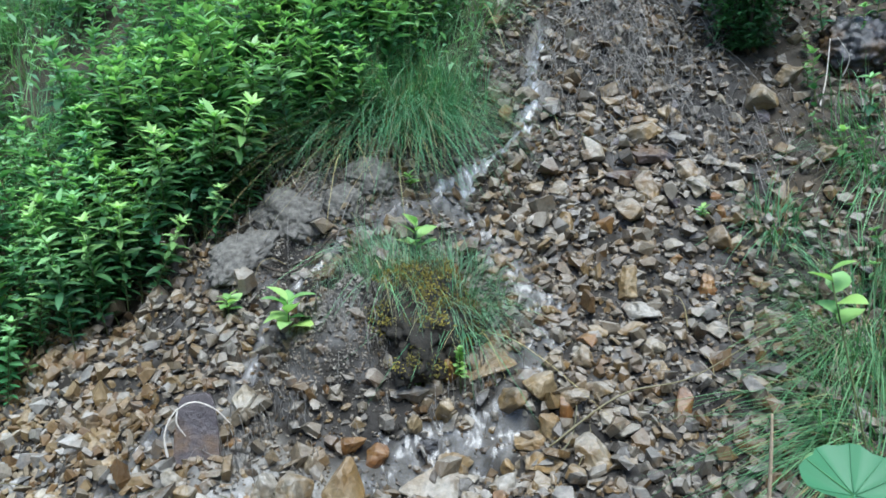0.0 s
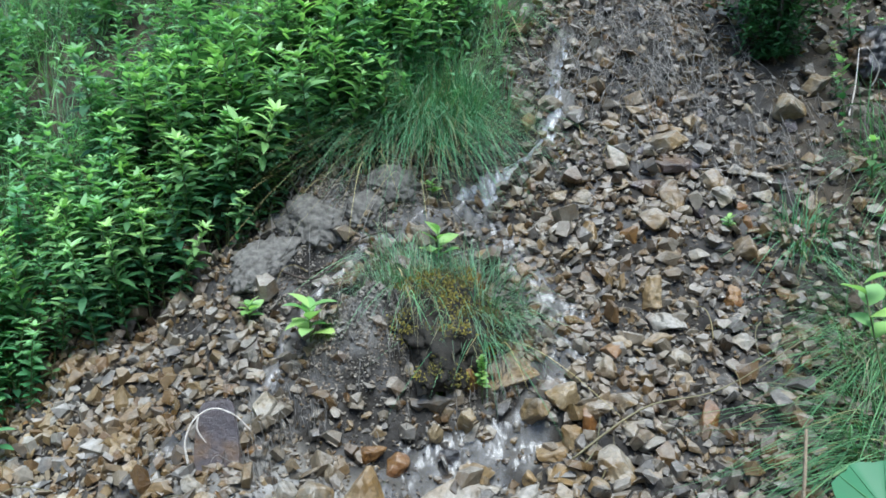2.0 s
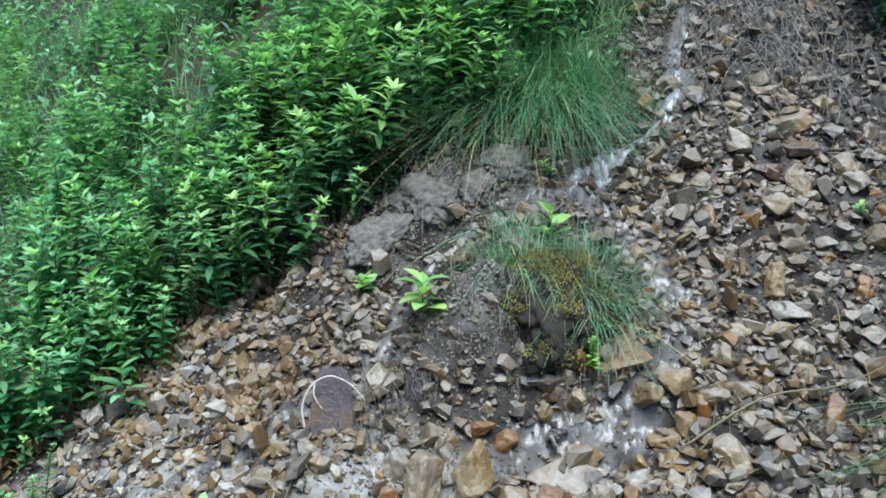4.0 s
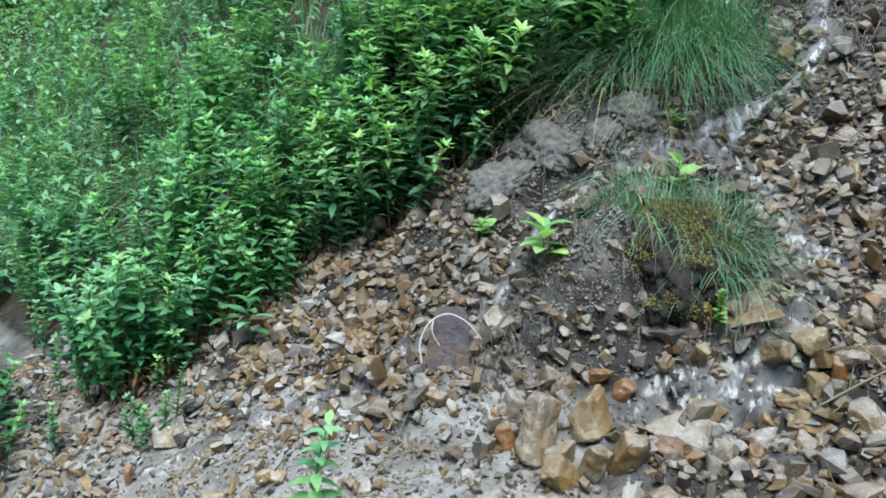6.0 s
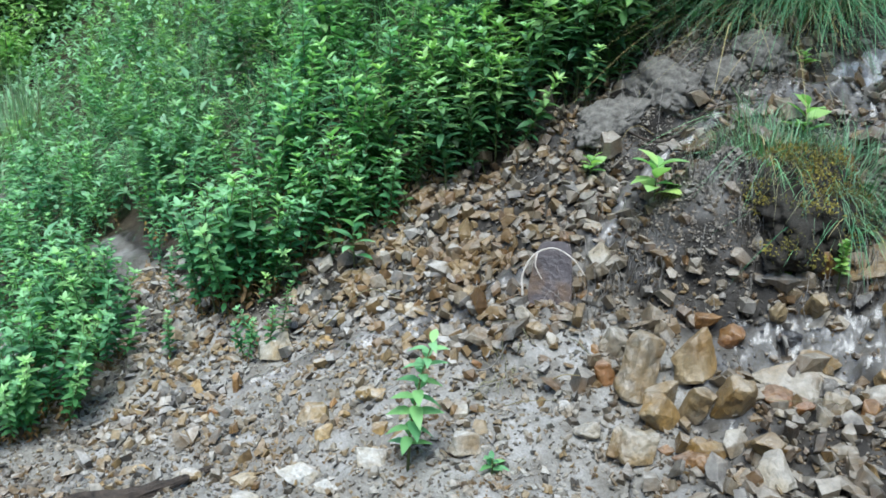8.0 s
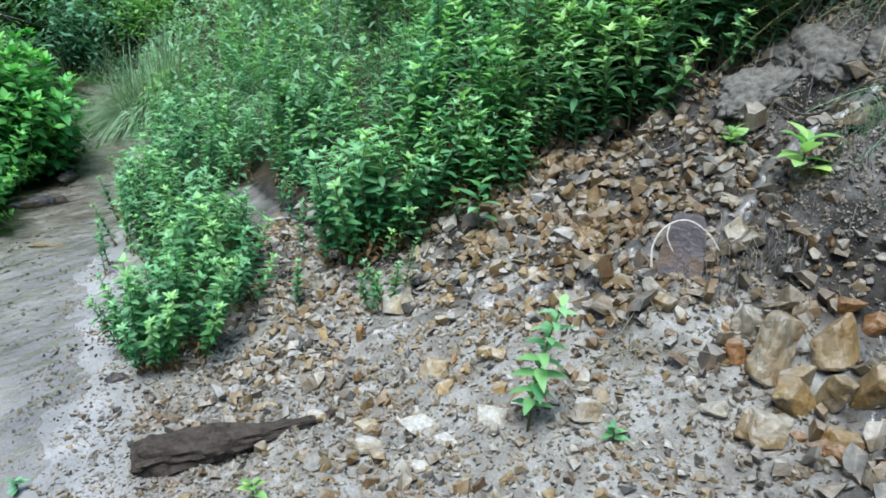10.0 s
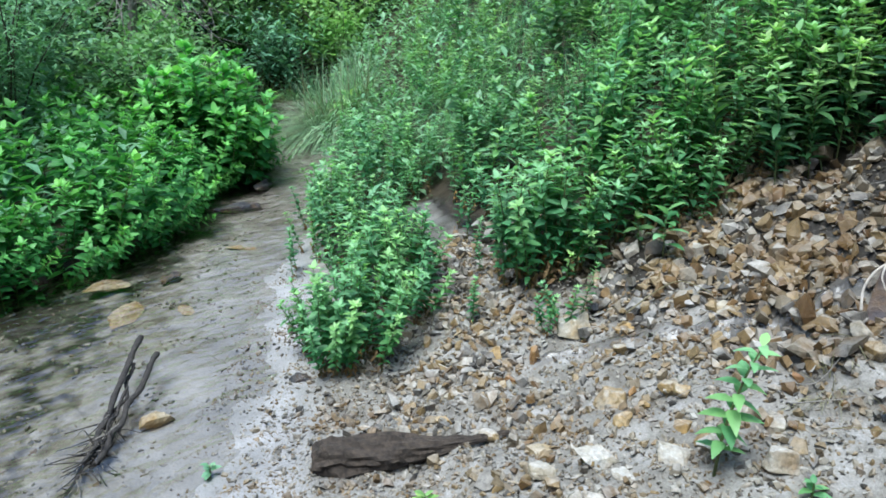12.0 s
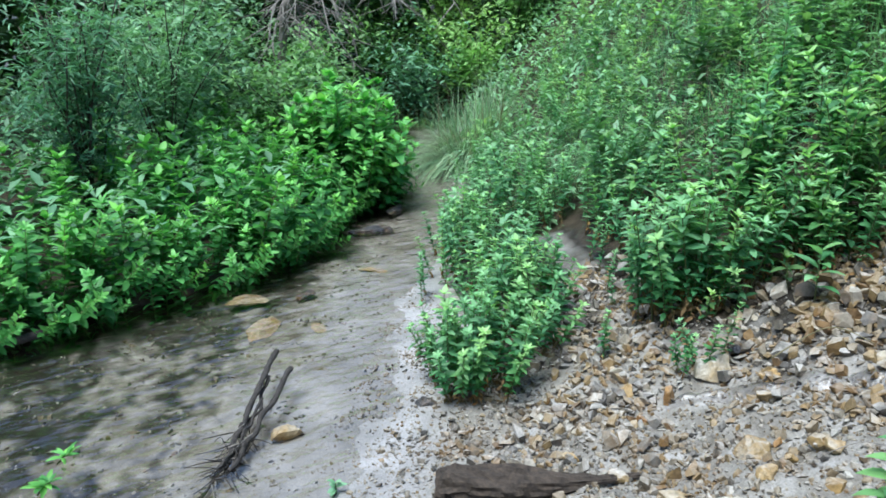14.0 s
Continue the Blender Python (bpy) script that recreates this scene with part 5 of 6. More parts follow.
bush("shrub", "tall grey-green narrow-leaved shrub across the stream", 3, -8.1, 1.1, 1.9, 0.9, 0.11, 3600, M_SHRUB, stems=12, slim=0.2)
bush("shrub", "tall grey-green narrow-leaved shrub across the stream", 4, -7.0, -1.1, 1.7, 0.8, 0.11, 3000, M_SHRUB, stems=12, slim=0.2)
bush("shrub", "leafy green bush on the stream bank", 5, -8.0, 2.6, 1.15, 0.75, 0.12, 3000, M_LEAF, stems=14, slim=0.4)
bush("shrub", "leafy green bush on the stream bank", 6, -8.9, 2.7, 1.3, 0.8, 0.12, 2600, M_LEAF, stems=12, slim=0.4)
for k, (bx, by, bh) in enumerate([(-12.6, 6.0, 1.5), (-12.4, 7.2, 1.6), (-11.4, 8.0, 1.6), (-11.6, 6.1, 1.3), (-11.1, 6.9, 1.4), (-13.4, 5.0, 1.8), (-10.6, 3.4, 1.5), (-11.6, 2.6, 1.8), (-9.6, 1.6, 1.8)]):
    bush("shrub", "green bush at the bend of the stream", 20 + k, bx, by, bh, 1.0, 0.14, 2200, M_LEAF_LIGHT if k in (0, 1, 2, 4) else M_SHRUB, stems=12, slim=0.35)


def tree(seed, x, y, height, girth, lean):
    """A woodland tree: tapered trunk, limbs, and a ragged crown of many leaf clumps."""
    r = np.random.default_rng(seed)
    tr, lv = Heap(), Heap()
    trunk = [np.array((lean * s * s * height + 0.1 * math.sin(3 * s + seed), 0.08 * math.sin(4 * s + 2 * seed), s * height)) for s in (-0.02, 0.1, 0.25, 0.45, 0.7, 1.0)]
    tube(tr, trunk, [girth * 1.25, girth, girth * 0.85, girth * 0.68, girth * 0.45, girth * 0.12], 9, 0, 0.05)
    tips = []
    for _ in range(11):
        s = r.uniform(0.3, 0.95)
        base = np.array([np.interp(s, (0, 0.1, 0.25, 0.45, 0.7, 1.0), [p[c] for p in trunk]) for c in range(3)])
        a = r.uniform(0, 6.283)
        L = height * 0.3 * (1.15 - s * 0.7)
        end = base + np.array((math.cos(a) * L, math.sin(a) * L, L * r.uniform(0.1, 0.6)))
        tube(tr, [base, (base + end) / 2 + r.normal(size=3) * 0.12, end], [girth * 0.3, girth * 0.18, girth * 0.05], 5)
        tips += [end, (base + end * 2) / 3 + r.normal(size=3) * 0.2]
    for t in tips:
        for _ in range(8):
            c = t + r.normal(size=3) * 0.45
            for _ in range(11):
                L = r.uniform(0.11, 0.2)
                v, f = leaf(L, L * 0.5, 0.4, 0.25, (0.0, 0.5, 1.0), (0.2, 1.0, 0.0))
                lv.add(turned(v, r.uniform(0, 6.28), r.uniform(-0.9, 0.6), c + r.normal(size=3) * 0.16, r.normal() * 0.4), f, r.uniform(0, 1))
    ob = thing("tree", "dark woodland tree with rough trunk beyond the stream", "tree", "woodland trees", Matrix.Translation((x, y, gz(x, y))))
    part("trunk", tr.mesh("trunk", M_BARK, True), M_BARK, ob)
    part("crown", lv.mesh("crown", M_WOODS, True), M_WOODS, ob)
    return ob


tree(1, -12.2, 2.35, 5.0, 0.11, 0.05)
tree(2, -11.2, 1.15, 4.8, 0.12, 0.02)
tree(3, -13.5, 4.3, 5.2, 0.13, -0.03)
tree(4, -10.5, -0.9, 4.8, 0.14, 0.03)
tree(5, -14.5, 1.0, 5.5, 0.16, 0.0)
tree(6, -16.0, 3.2, 6.0, 0.16, 0.02)
tree(7, -15.5, 6.3, 6.0, 0.15, 0.0)
tree(8, -14.5, 8.8, 5.5, 0.15, -0.02)
tree(9, -9.5, -3.0, 4.8, 0.15, 0.0)
tree(10, -18.0, 10.0, 6.0, 0.17, 0.0)


def far_woods():
    """Leaf clumps of the wood that closes the valley behind the trees, and an unseen ring that blocks low sky."""
    r = np.random.default_rng(88)
    h = Heap()
    for _ in range(2500):
        a = r.uniform(math.radians(112), math.radians(205))
        d = r.uniform(13.5, 21)
        c = np.array((d * math.cos(a), d * math.sin(a) + 0.5, 0.0))
        c[2] = max(0, gz(c[0], c[1])) + r.uniform(0.0, 3.6)
        for _ in range(16):
            L = r.uniform(0.2, 0.42)
            v, f = leaf(L, L * 0.5, 0.5, 0.25, (0.0, 0.5, 1.0), (0.2, 1.0, 0.0))
            h.add(turned(v, r.uniform(0, 6.28), r.uniform(-0.9, 0.6), c + r.normal(size=3) * 0.35, r.normal() * 0.4), f, r.uniform(0, 1))
    # unseen ring of big leaves round the back, added to cut low sky light
    for _ in range(1500):
        a, d = r.uniform(math.radians(205), math.radians(400)), r.uniform(12, 17)
        c = np.array((d * math.cos(a), d * math.sin(a) + 0.5, r.uniform(0.0, 7.5)))
        for _ in range(7):
            L = r.uniform(0.6, 1.1)
            v, f = leaf(L, L * 0.5, 0.5, 0.25, (0.0, 0.5, 1.0), (0.2, 1.0, 0.0))
            h.add(turned(v, r.uniform(0, 6.28), r.uniform(-0.9, 0.6), c + r.normal(size=3) * 0.5, r.normal() * 0.4), f, r.uniform(0, 1))
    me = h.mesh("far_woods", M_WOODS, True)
    return tagged(new("far_woods", me), "dark green leaves of the wood behind and of an unseen ring blocking low sky", "woods", kind="stuff")


far_woods()

# ---- single things on the scree and in the stream ----
def lump(name, label, seed, x, y, size, mat, category, sink=0.3, rough=0.25, cuts=3):
    """An uneven lump of dried mud or turf."""
    bm = bmesh.new()
    bmesh.ops.create_icosphere(bm, subdivisions=cuts, radius=0.5)
    for v in bm.verts:
        p = Vector((v.co.x * size[0], v.co.y * size[1], v.co.z * size[2])) * 8.0 + Vector((seed * 7.3, seed * 3.1, 0))
        v.co *= 1 + rough * (noise.noise(p) + 0.6 * noise.noise(p * 2.3) + 0.4 * noise.noise(p * 5.1) + 0.3 * noise.noise(p * 11.0) + 0.2 * noise.noise(p * 23.0))
        v.co = Vector((v.co.x * size[0], v.co.y * size[1], v.co.z * size[2]))
    for f in bm.faces:
        f.smooth = cuts > 4
    ob = part(name, bm, mat)
    lie = Vector(ground_normal(np.array([x]), np.array([y]), 0.2)[0]).to_track_quat("Z", "Y").to_matrix().to_4x4()
    ob.matrix_basis = Matrix.Translation((x, y, gz(x, y) + size[2] * (0.5 - sink) * 0.6)) @ lie @ Matrix.Rotation(seed * 1.7, 4, "Z")
    return tagged(ob, label, category)


def moss_mound():
    """A turf mound: dark soil with yellow moss over its brow."""
    ob = lump("turf_mound", "mossy turf mound with yellow-brown moss", 6, -0.06, 2.64, (0.62, 0.46, 0.3), M_SOIL, "mound", 0.45, 0.3, 5)
    r = np.random.default_rng(5)
    h = Heap()
    for v in ob.data.vertices:
        c = np.array(v.co)
        z = ob.matrix_basis.to_3x3() @ v.normal
        if z.z < 0.1 or noise.noise(v.co * 7.0) + 0.9 * z.z < 0.5:
            continue
        lush = 0.5 + 1.1 * noise.noise(v.co * 9.0)
        for _ in range(11):
            L = r.uniform(0.009, 0.018)
            q, f = leaf(L, L * 0.5, 0.4, 0.3, (0.0, 0.5, 1.0), (0.3, 1.0, 0.0))
            h.add(turned(q, r.uniform(0, 6.28), r.uniform(0.2, 1.4), c + r.normal(size=3) * 0.016, 0), f, min(1, max(0, lush + r.normal() * 0.15)))
    part("moss", h.mesh("moss", M_MOSS), M_MOSS, ob, "yellow-brown moss cushion")


M_SOIL = bark_material("dark_soil", (0.008, 0.007, 0.005), (0.035, 0.029, 0.019), 45)
moss_mound()
for k, (cx, cy, cs) in enumerate(((-0.97, 2.99, (0.38, 0.24, 0.1)), (-0.74, 3.18, (0.36, 0.28, 0.13)), (-0.5, 3.22, (0.24, 0.2, 0.12)), (-0.36, 3.32, (0.28, 0.24, 0.13)), (-0.88, 3.28, (0.26, 0.24, 0.12)))):
    lump("soil_clod", "lumpy grey eroded soil bank under the herbs", 30 + k, cx, cy, cs, M_CLOD, "soil", 0.4, 0.34, 5)


def slate_slab():
    """A rounded purple-brown slab leaning on the gravel."""
    bm = bmesh.new()
    pts = [(-0.095, -0.03), (-0.088, 0.08), (-0.065, 0.205), (-0.045, 0.235), (0.05, 0.24), (0.072, 0.215), (0.085, 0.10), (0.09, -0.02), (0.05, -0.05), (-0.04, -0.05)]
    vs = [bm.verts.new((a, 0, b)) for a, b in pts]
    f = bm.faces.new(vs)
    ex = bmesh.ops.extrude_face_region(bm, geom=[f])
    bmesh.ops.translate(bm, vec=(0, 0.035, 0), verts=[v for v in ex["geom"] if isinstance(v, bmesh.types.BMVert)])
    bmesh.ops.recalc_face_normals(bm, faces=bm.faces)
    bmesh.ops.bevel(bm, geom=list(bm.edges), offset=0.006, segments=2, affect="EDGES", clamp_overlap=True)
    ob = part("slate_slab", bm, M_SLATE)
    x, y = -0.95, 2.15
    ob.matrix_basis = Matrix.Translation((x, y, gz(x, y) + 0.04)) @ Matrix.Rotation(radians(14), 4, "Z") @ Matrix.Rotation(radians(-22), 4, "X")
    tagged(ob, "purple-brown slate slab leaning on the gravel", "stone")
    return ob


SLATE = slate_slab()


def strand(name, label, pts, radius, mat, category, sides=5, thin=0.4, rough=0.05):
    """A root, straw or twig: a smooth bent strand through pts."""
    p = np.array(pts, dtype=float)
    t = np.linspace(0, len(p) - 1, 5 * len(p))
    fine = []
    for s in t:
        i = min(int(s), len(p) - 2)
        a, b, c, d = p[max(i - 1, 0)], p[i], p[i + 1], p[min(i + 2, len(p) - 1)]
        u = s - i
        fine.append(0.5 * (2 * b + (c - a) * u + (2 * a - 5 * b + 4 * c - d) * u * u + (3 * b - a - 3 * c + d) * u ** 3))
    h = Heap()
    tube(h, fine, [radius * (1 - (1 - thin) * i / len(fine)) for i in range(len(fine))], sides, 0, rough)
    return tagged(part(name, h.mesh(name, mat, True), mat), label, category)


m = SLATE.matrix_basis
strand("root", "bleached white root looped over the slate slab", [m @ Vector(q) for q in ((-0.11, -0.02, 0.0), (-0.115, -0.035, 0.09), (-0.075, -0.045, 0.17), (0.0, -0.05, 0.205), (0.08, -0.045, 0.17), (0.14, -0.03, 0.10))], 0.0055, M_PALETWIG, "root")
strand("root", "bleached white root hanging in the loop", [m @ Vector(q) for q in ((-0.06, -0.045, 0.185), (-0.065, -0.05, 0.13), (-0.035, -0.04, 0.075))], 0.0045, M_PALETWIG, "root")


def on(x, y, up=0.0):
    return (x, y, gz(x, y) + up)


# the rotten log at the foot of the fan
def log_mesh():
    """A crumbling log: blunt torn end, fibrous ridges, tapering into a root."""
    axis = [np.array(on(*q)) for q in ((-2.37, 0.55, 0.045), (-2.33, 0.6, 0.055), (-2.2, 0.74, 0.05), (-2.08, 0.88, 0.04), (-1.98, 1.02, 0.028), (-1.9, 1.14, 0.015))]
    rad = (0.058, 0.076, 0.068, 0.046, 0.018, 0.01)
    rings, sides = 44, 28
    v, f = [], []
    for i in range(rings + 1):
        s = 5 * i / rings
        c = np.array([np.interp(s, range(6), [q[k] for q in axis]) for k in range(3)])
        r0 = np.interp(s, range(6), rad)
        for k in range(sides):
            a = 6.28318 * k / sides
            q = Vector((3.0 * math.cos(a), 3.0 * math.sin(a), s * 1.2))
            r = r0 * (1 + 0.28 * noise.noise(q) + 0.22 * noise.noise(q * 2.7) + 0.16 * noise.noise(Vector((9 * math.cos(a), 9 * math.sin(a), s * 1.5))))
            off = 0.012 * noise.noise(q * 1.9 + Vector((5, 0, 0))) if i == 0 else 0
            d = np.array((0.62, 0.78, 0.0))
            side, upv = np.array((-0.78, 0.62, 0.0)), np.array((0.0, 0.0, 1.0))
            v.append(c + d * off + r * (math.cos(a) * side + math.sin(a) * upv))
    for i in range(rings):
        for k in range(sides):
            p, q = i * sides + k, i * sides + (k + 1) % sides
            f.append((p, p + sides, q + sides, q))
    f.append(tuple(range(sides)))
    f.append(tuple(rings * sides + k for k in range(sides))[::-1])
    return raw_mesh("log", [tuple(p) for p in v], f, M_ROT, False)


log = tagged(part("log", log_mesh(), M_ROT), "short dark rotten log half sunk in gravel", "log")

# charred sticks stranded in the shallows
def drift_stick(foot, tip, radius, seed):
    """A knotty stick with short broken side twigs."""
    r = np.random.default_rng(seed)
    foot, tip = np.array(foot), np.array(tip)
    pts = [tip + (foot - tip) * s + r.normal(size=3) * 0.011 for s in np.linspace(0, 1, 9)]
    strand("stick", "dark charred stick lying in the shallow water", pts, radius, M_CHAR, "stick", 9, 0.75, 0.16)
    for k in range(20):
        q = tip + (foot - tip) * r.uniform(0.5, 1.0)
        d = r.normal(size=3) * (0.5, 0.5, 0.25) + (foot - tip) * 0.9
        L = r.uniform(0.05, 0.2)
        e = q + d / np.linalg.norm(d) * L
        e[2] = max(e[2], -0.02)
        strand("twig", "thin broken twig caught on the stranded sticks", [q, (q + e) / 2 + r.normal(size=3) * 0.012, e], r.uniform(0.002, 0.005), M_TWIG if k % 4 == 0 else M_CHAR, "twig")


drift_stick((-3.06, -0.08, -0.02), (-3.80, 0.47, 0.13), 0.015, 1)
drift_stick((-3.05, -0.04, -0.02), (-3.60, 0.48, 0.12), 0.014, 2)
drift_stick((-3.12, -0.02, -0.02), (-3.66, 0.40, 0.08), 0.009, 3)
drift_stick((-2.98, -0.16, -0.02), (-3.42, 0.26, 0.07), 0.007, 4)


def stream_stone(x, y, w, d, h, mat, label, seed, z=-0.03):
    ob = part("stone", block_mesh(seed, w, d, h), mat)
    ob.matrix_basis = Matrix.Translation((x, y, z)) @ Matrix.Rotation(seed * 1.1, 4, "Z")
    tagged(ob, label, "stone", "stream stones")


stream_stone(-3.23, 0.30, 0.16, 0.12, 0.06, M_S_OCHRE, "orange-brown stone at the sandy water's edge", 1, 0.0)
stream_stone(-4.5, 0.66, 0.32, 0.17, 0.05, M_S_OCHRE, "flat ochre stone under shallow water", 2, -0.035)
stream_stone(-4.3, 0.95, 0.2, 0.12, 0.05, M_S_OCHRE, "flat ochre stone under shallow water", 3, -0.035)
stream_stone(-5.05, 0.75, 0.3, 0.18, 0.05, M_S_OCHRE, "flat ochre stone under shallow water", 4, -0.035)
stream_stone(-4.86, 1.1, 0.2, 0.14, 0.06, M_BLACK, "dark flat stone in the stream", 5, -0.015)
stream_stone(-5.1, 1.75, 0.26, 0.16, 0.05, M_S_OCHRE, "flat brown stone under shallow water", 6, -0.04)
stream_stone(-6.0, 2.2, 0.45, 0.14, 0.07, M_BLACK, "dark wet ledge stone across the stream", 7, -0.01)
stream_stone(-6.5, 2.75, 0.5, 0.16, 0.07, M_BLACK, "dark wet ledge stone across the stream", 8, -0.01)
stream_stone(-3.05, 0.95, 0.16, 0.12, 0.09, M_BLACK, "dark wet stone under the mint clump", 9, 0.02)


# ---- running water on the scree ----
def rill(label, pts, widths, seed, mat=M_RILL):
    """A ribbon of running water that follows the ground."""
    p = np.array(pts, dtype=float)
    t = np.linspace(0, len(p) - 1, 14 * len(p))
    x, y, w = (np.interp(t, range(len(p)), c) for c in (p[:, 0], p[:, 1], widths))
    x = x + 0.03 * np.sin(t * 2.1 + seed)
    dx, dy = np.gradient(x), np.gradient(y)
    n = np.hypot(dx, dy) + 1e-9
    cols = 9
    verts, faces = [], []
    for i in range(len(t)):
        for k in range(cols):
            s = (k / (cols - 1) - 0.5) * w[i] * (1 + 0.25 * math.sin(t[i] * 9 + seed))
            a, b = x[i] - dy[i] / n[i] * s, y[i] + dx[i] / n[i] * s
            edge = 1 - (2 * abs(k / (cols - 1) - 0.5)) ** 2
            verts.append((a, b, gz(a, b) - 0.012 + 0.034 * edge + 0.004 * float(waves(a, b, 0.07, 60 + seed))))
    for i in range(len(t) - 1):
        for k in range(cols - 1):
            q = i * cols + k
            faces.append((q, q + cols, q + cols + 1, q + 1))
    ob = tagged(new("running_water", raw_mesh("running_water", verts, faces, mat, True)), label, "water", kind="structure")
    ob.visible_shadow = False


rill("white trickle of spring water down the gully", RILLS[0], [0.08, 0.1, 0.11, 0.13, 0.12, 0.1], 1, M_SPOUT)
rill("thin trickle past the turf mound", RILLS[1], [0.08, 0.06, 0.07, 0.08, 0.09, 0.1, 0.08], 2)
rill("thin sheet of water over the stones", RILLS[2], [0.1, 0.2, 0.26, 0.26, 0.16, 0.18, 0.22, 0.2, 0.12, 0.16], 3)
rill("shallow water spreading over the gravel", RILLS[3], [0.06, 0.1, 0.12, 0.12, 0.06], 4)

# ---- small plants, straw and dead wood ----
def leafy(name, label, x, y, leaves, size, mat, seed, height=0.12, slim=0.5, lean=(0, 0), at=None, first=0.35):
    """A small plant whose broad leaves can be told apart: each leaf is a part."""
    r = np.random.default_rng(seed)
    base = on(x, y) if at is None else at
    ob = thing(name, label, "plant", at=Matrix.Translation(base))
    st = Heap()
    tube(st, [(0, 0, -0.02), (lean[0] * 0.5, lean[1] * 0.5, height * 0.5), (lean[0], lean[1], height)], [0.004, 0.0035, 0.0025], 5)
    part("stem", st.mesh("stem", M_STEM, True), M_STEM, ob)
    for i in range(leaves):
        s = first + (1 - first) * i / max(1, leaves - 1)
        L = size * r.uniform(0.75, 1.15) * (1.1 - 0.45 * s)
        v, f = leaf(L, L * slim, r.uniform(0.3, 0.9), r.uniform(0.15, 0.35), (0.0, 0.12, 0.3, 0.5, 0.7, 0.88, 1.0), (0.1, 0.5, 0.92, 1.0, 0.78, 0.4, 0.0))
        v = turned(v, i * 2.4 + r.normal() * 0.3, 0.2 + 0.6 * s + r.normal() * 0.15, (lean[0] * s, lean[1] * s, height * s), r.normal() * 0.2)
        part("leaf", raw_mesh("leaf", v.tolist(), f, mat, True, np.full(len(v), r.uniform(0, 1))), mat, ob)
    return ob


leafy("seedling", "yellow-green broad-leaved seedling beside the trickle", -0.63, 2.5, 10, 0.19, M_LEAF_LIGHT, 1, 0.19, 0.45)
leafy("seedling", "yellow-green broad-leaved seedling on the turf mound", -0.11, 3.02, 8, 0.19, M_LEAF_LIGHT, 2, 0.2, 0.45)
leafy("seedling", "small pale green seedling on the wet gravel", -0.98, 2.76, 9, 0.11, M_LEAF_LIGHT, 3, 0.08, 0.5)
leafy("seedling", "small clover-like seedling at the mound foot", 0.1, 2.42, 30, 0.042, M_LEAF_LIGHT, 4, 0.2, 0.85)
leafy("seedling", "small clover-like seedling at the mound foot", -0.08, 2.38, 10, 0.045, M_LEAF_LIGHT, 5, 0.06, 0.8)
leafy("seedling", "small green seedling under the grass tuft", -0.16, 3.36, 9, 0.07, M_LEAF_LIGHT, 6, 0.08, 0.7)
leafy("seedling", "small green seedling on pale gravel", -0.85, 1.32, 8, 0.06, M_LEAF_BLUE, 10, 0.06, 0.5)
leafy("seedling", "grey-green drooping herb at the thicket edge", -2.0, 2.3, 9, 0.17, M_LEAF_BLUE, 11, 0.26, 0.42)
leafy("seedling", "small green seedling on the dry scree", 1.32, 3.25, 9, 0.07, M_LEAF_LIGHT, 12, 0.07, 0.5)
leafy("seedling", "grey-green leafy seedling at the gravel's edge", -2.67, 0.27, 9, 0.055, M_SHRUB, 14, 0.05, 0.5)
leafy("seedling", "small green seedling beside the log", -1.8, 0.62, 8, 0.07, M_LEAF_LIGHT, 13, 0.07, 0.5)


sr = np.random.default_rng(12)
for sx, sy, sc in ((-2.24, 1.75, 0.46), (-2.16, 1.9, 0.55), (-2.2, 1.85, 0.5), (-2.29, 1.8, 0.42), (-2.26, 1.88, 0.5), (-2.68, 1.72, 0.52), (-2.72, 1.75, 0.4)):
    put(MINT, sr, sx, sy, sc, 0.15)


def shoot():
    """The lone upright mint shoot on the fan, each leaf its own."""
    x, y, hgt = -1.11, 1.22, 0.47
    ob = thing("mint_shoot", "lone upright mint shoot growing from gravel", "plant", at=Matrix.Translation(on(x, y)))
    r = np.random.default_rng(3)
    st = Heap()
    tube(st, [(0.08 * s * s, 0.02 * s, hgt * s) for s in (-0.04, 0.25, 0.5, 0.75, 1.0)], [0.006, 0.0055, 0.005, 0.004, 0.0025], 6)
    part("stem", st.mesh("stem", M_STEM, True), M_STEM, ob)
    for i in range(14):
        s = 0.2 + 0.8 * i / 13
        for side in (0, math.pi):
            L = 0.1 * (1 - 0.6 * max(0, s - 0.55)) * r.uniform(0.8, 1.1)
            v, f = leaf(L, L * 0.42, r.uniform(0.2, 1.3), 0.3, (0.0, 0.15, 0.35, 0.6, 0.82, 1.0), (0.1, 0.65, 1.0, 0.9, 0.5, 0.0))
            v = turned(v, i * 1.5708 + side + 0.4 + r.normal() * 0.15, 0.25 + 0.6 * max(0, s - 0.6), (0.08 * s * s, 0.02 * s, hgt * s), r.normal() * 0.15)
            part("leaf", raw_mesh("leaf", v.tolist(), f, M_LEAF_BLUE, True, np.full(len(v), 0.3 + 0.7 * s * s)), M_LEAF_BLUE, ob)


shoot()


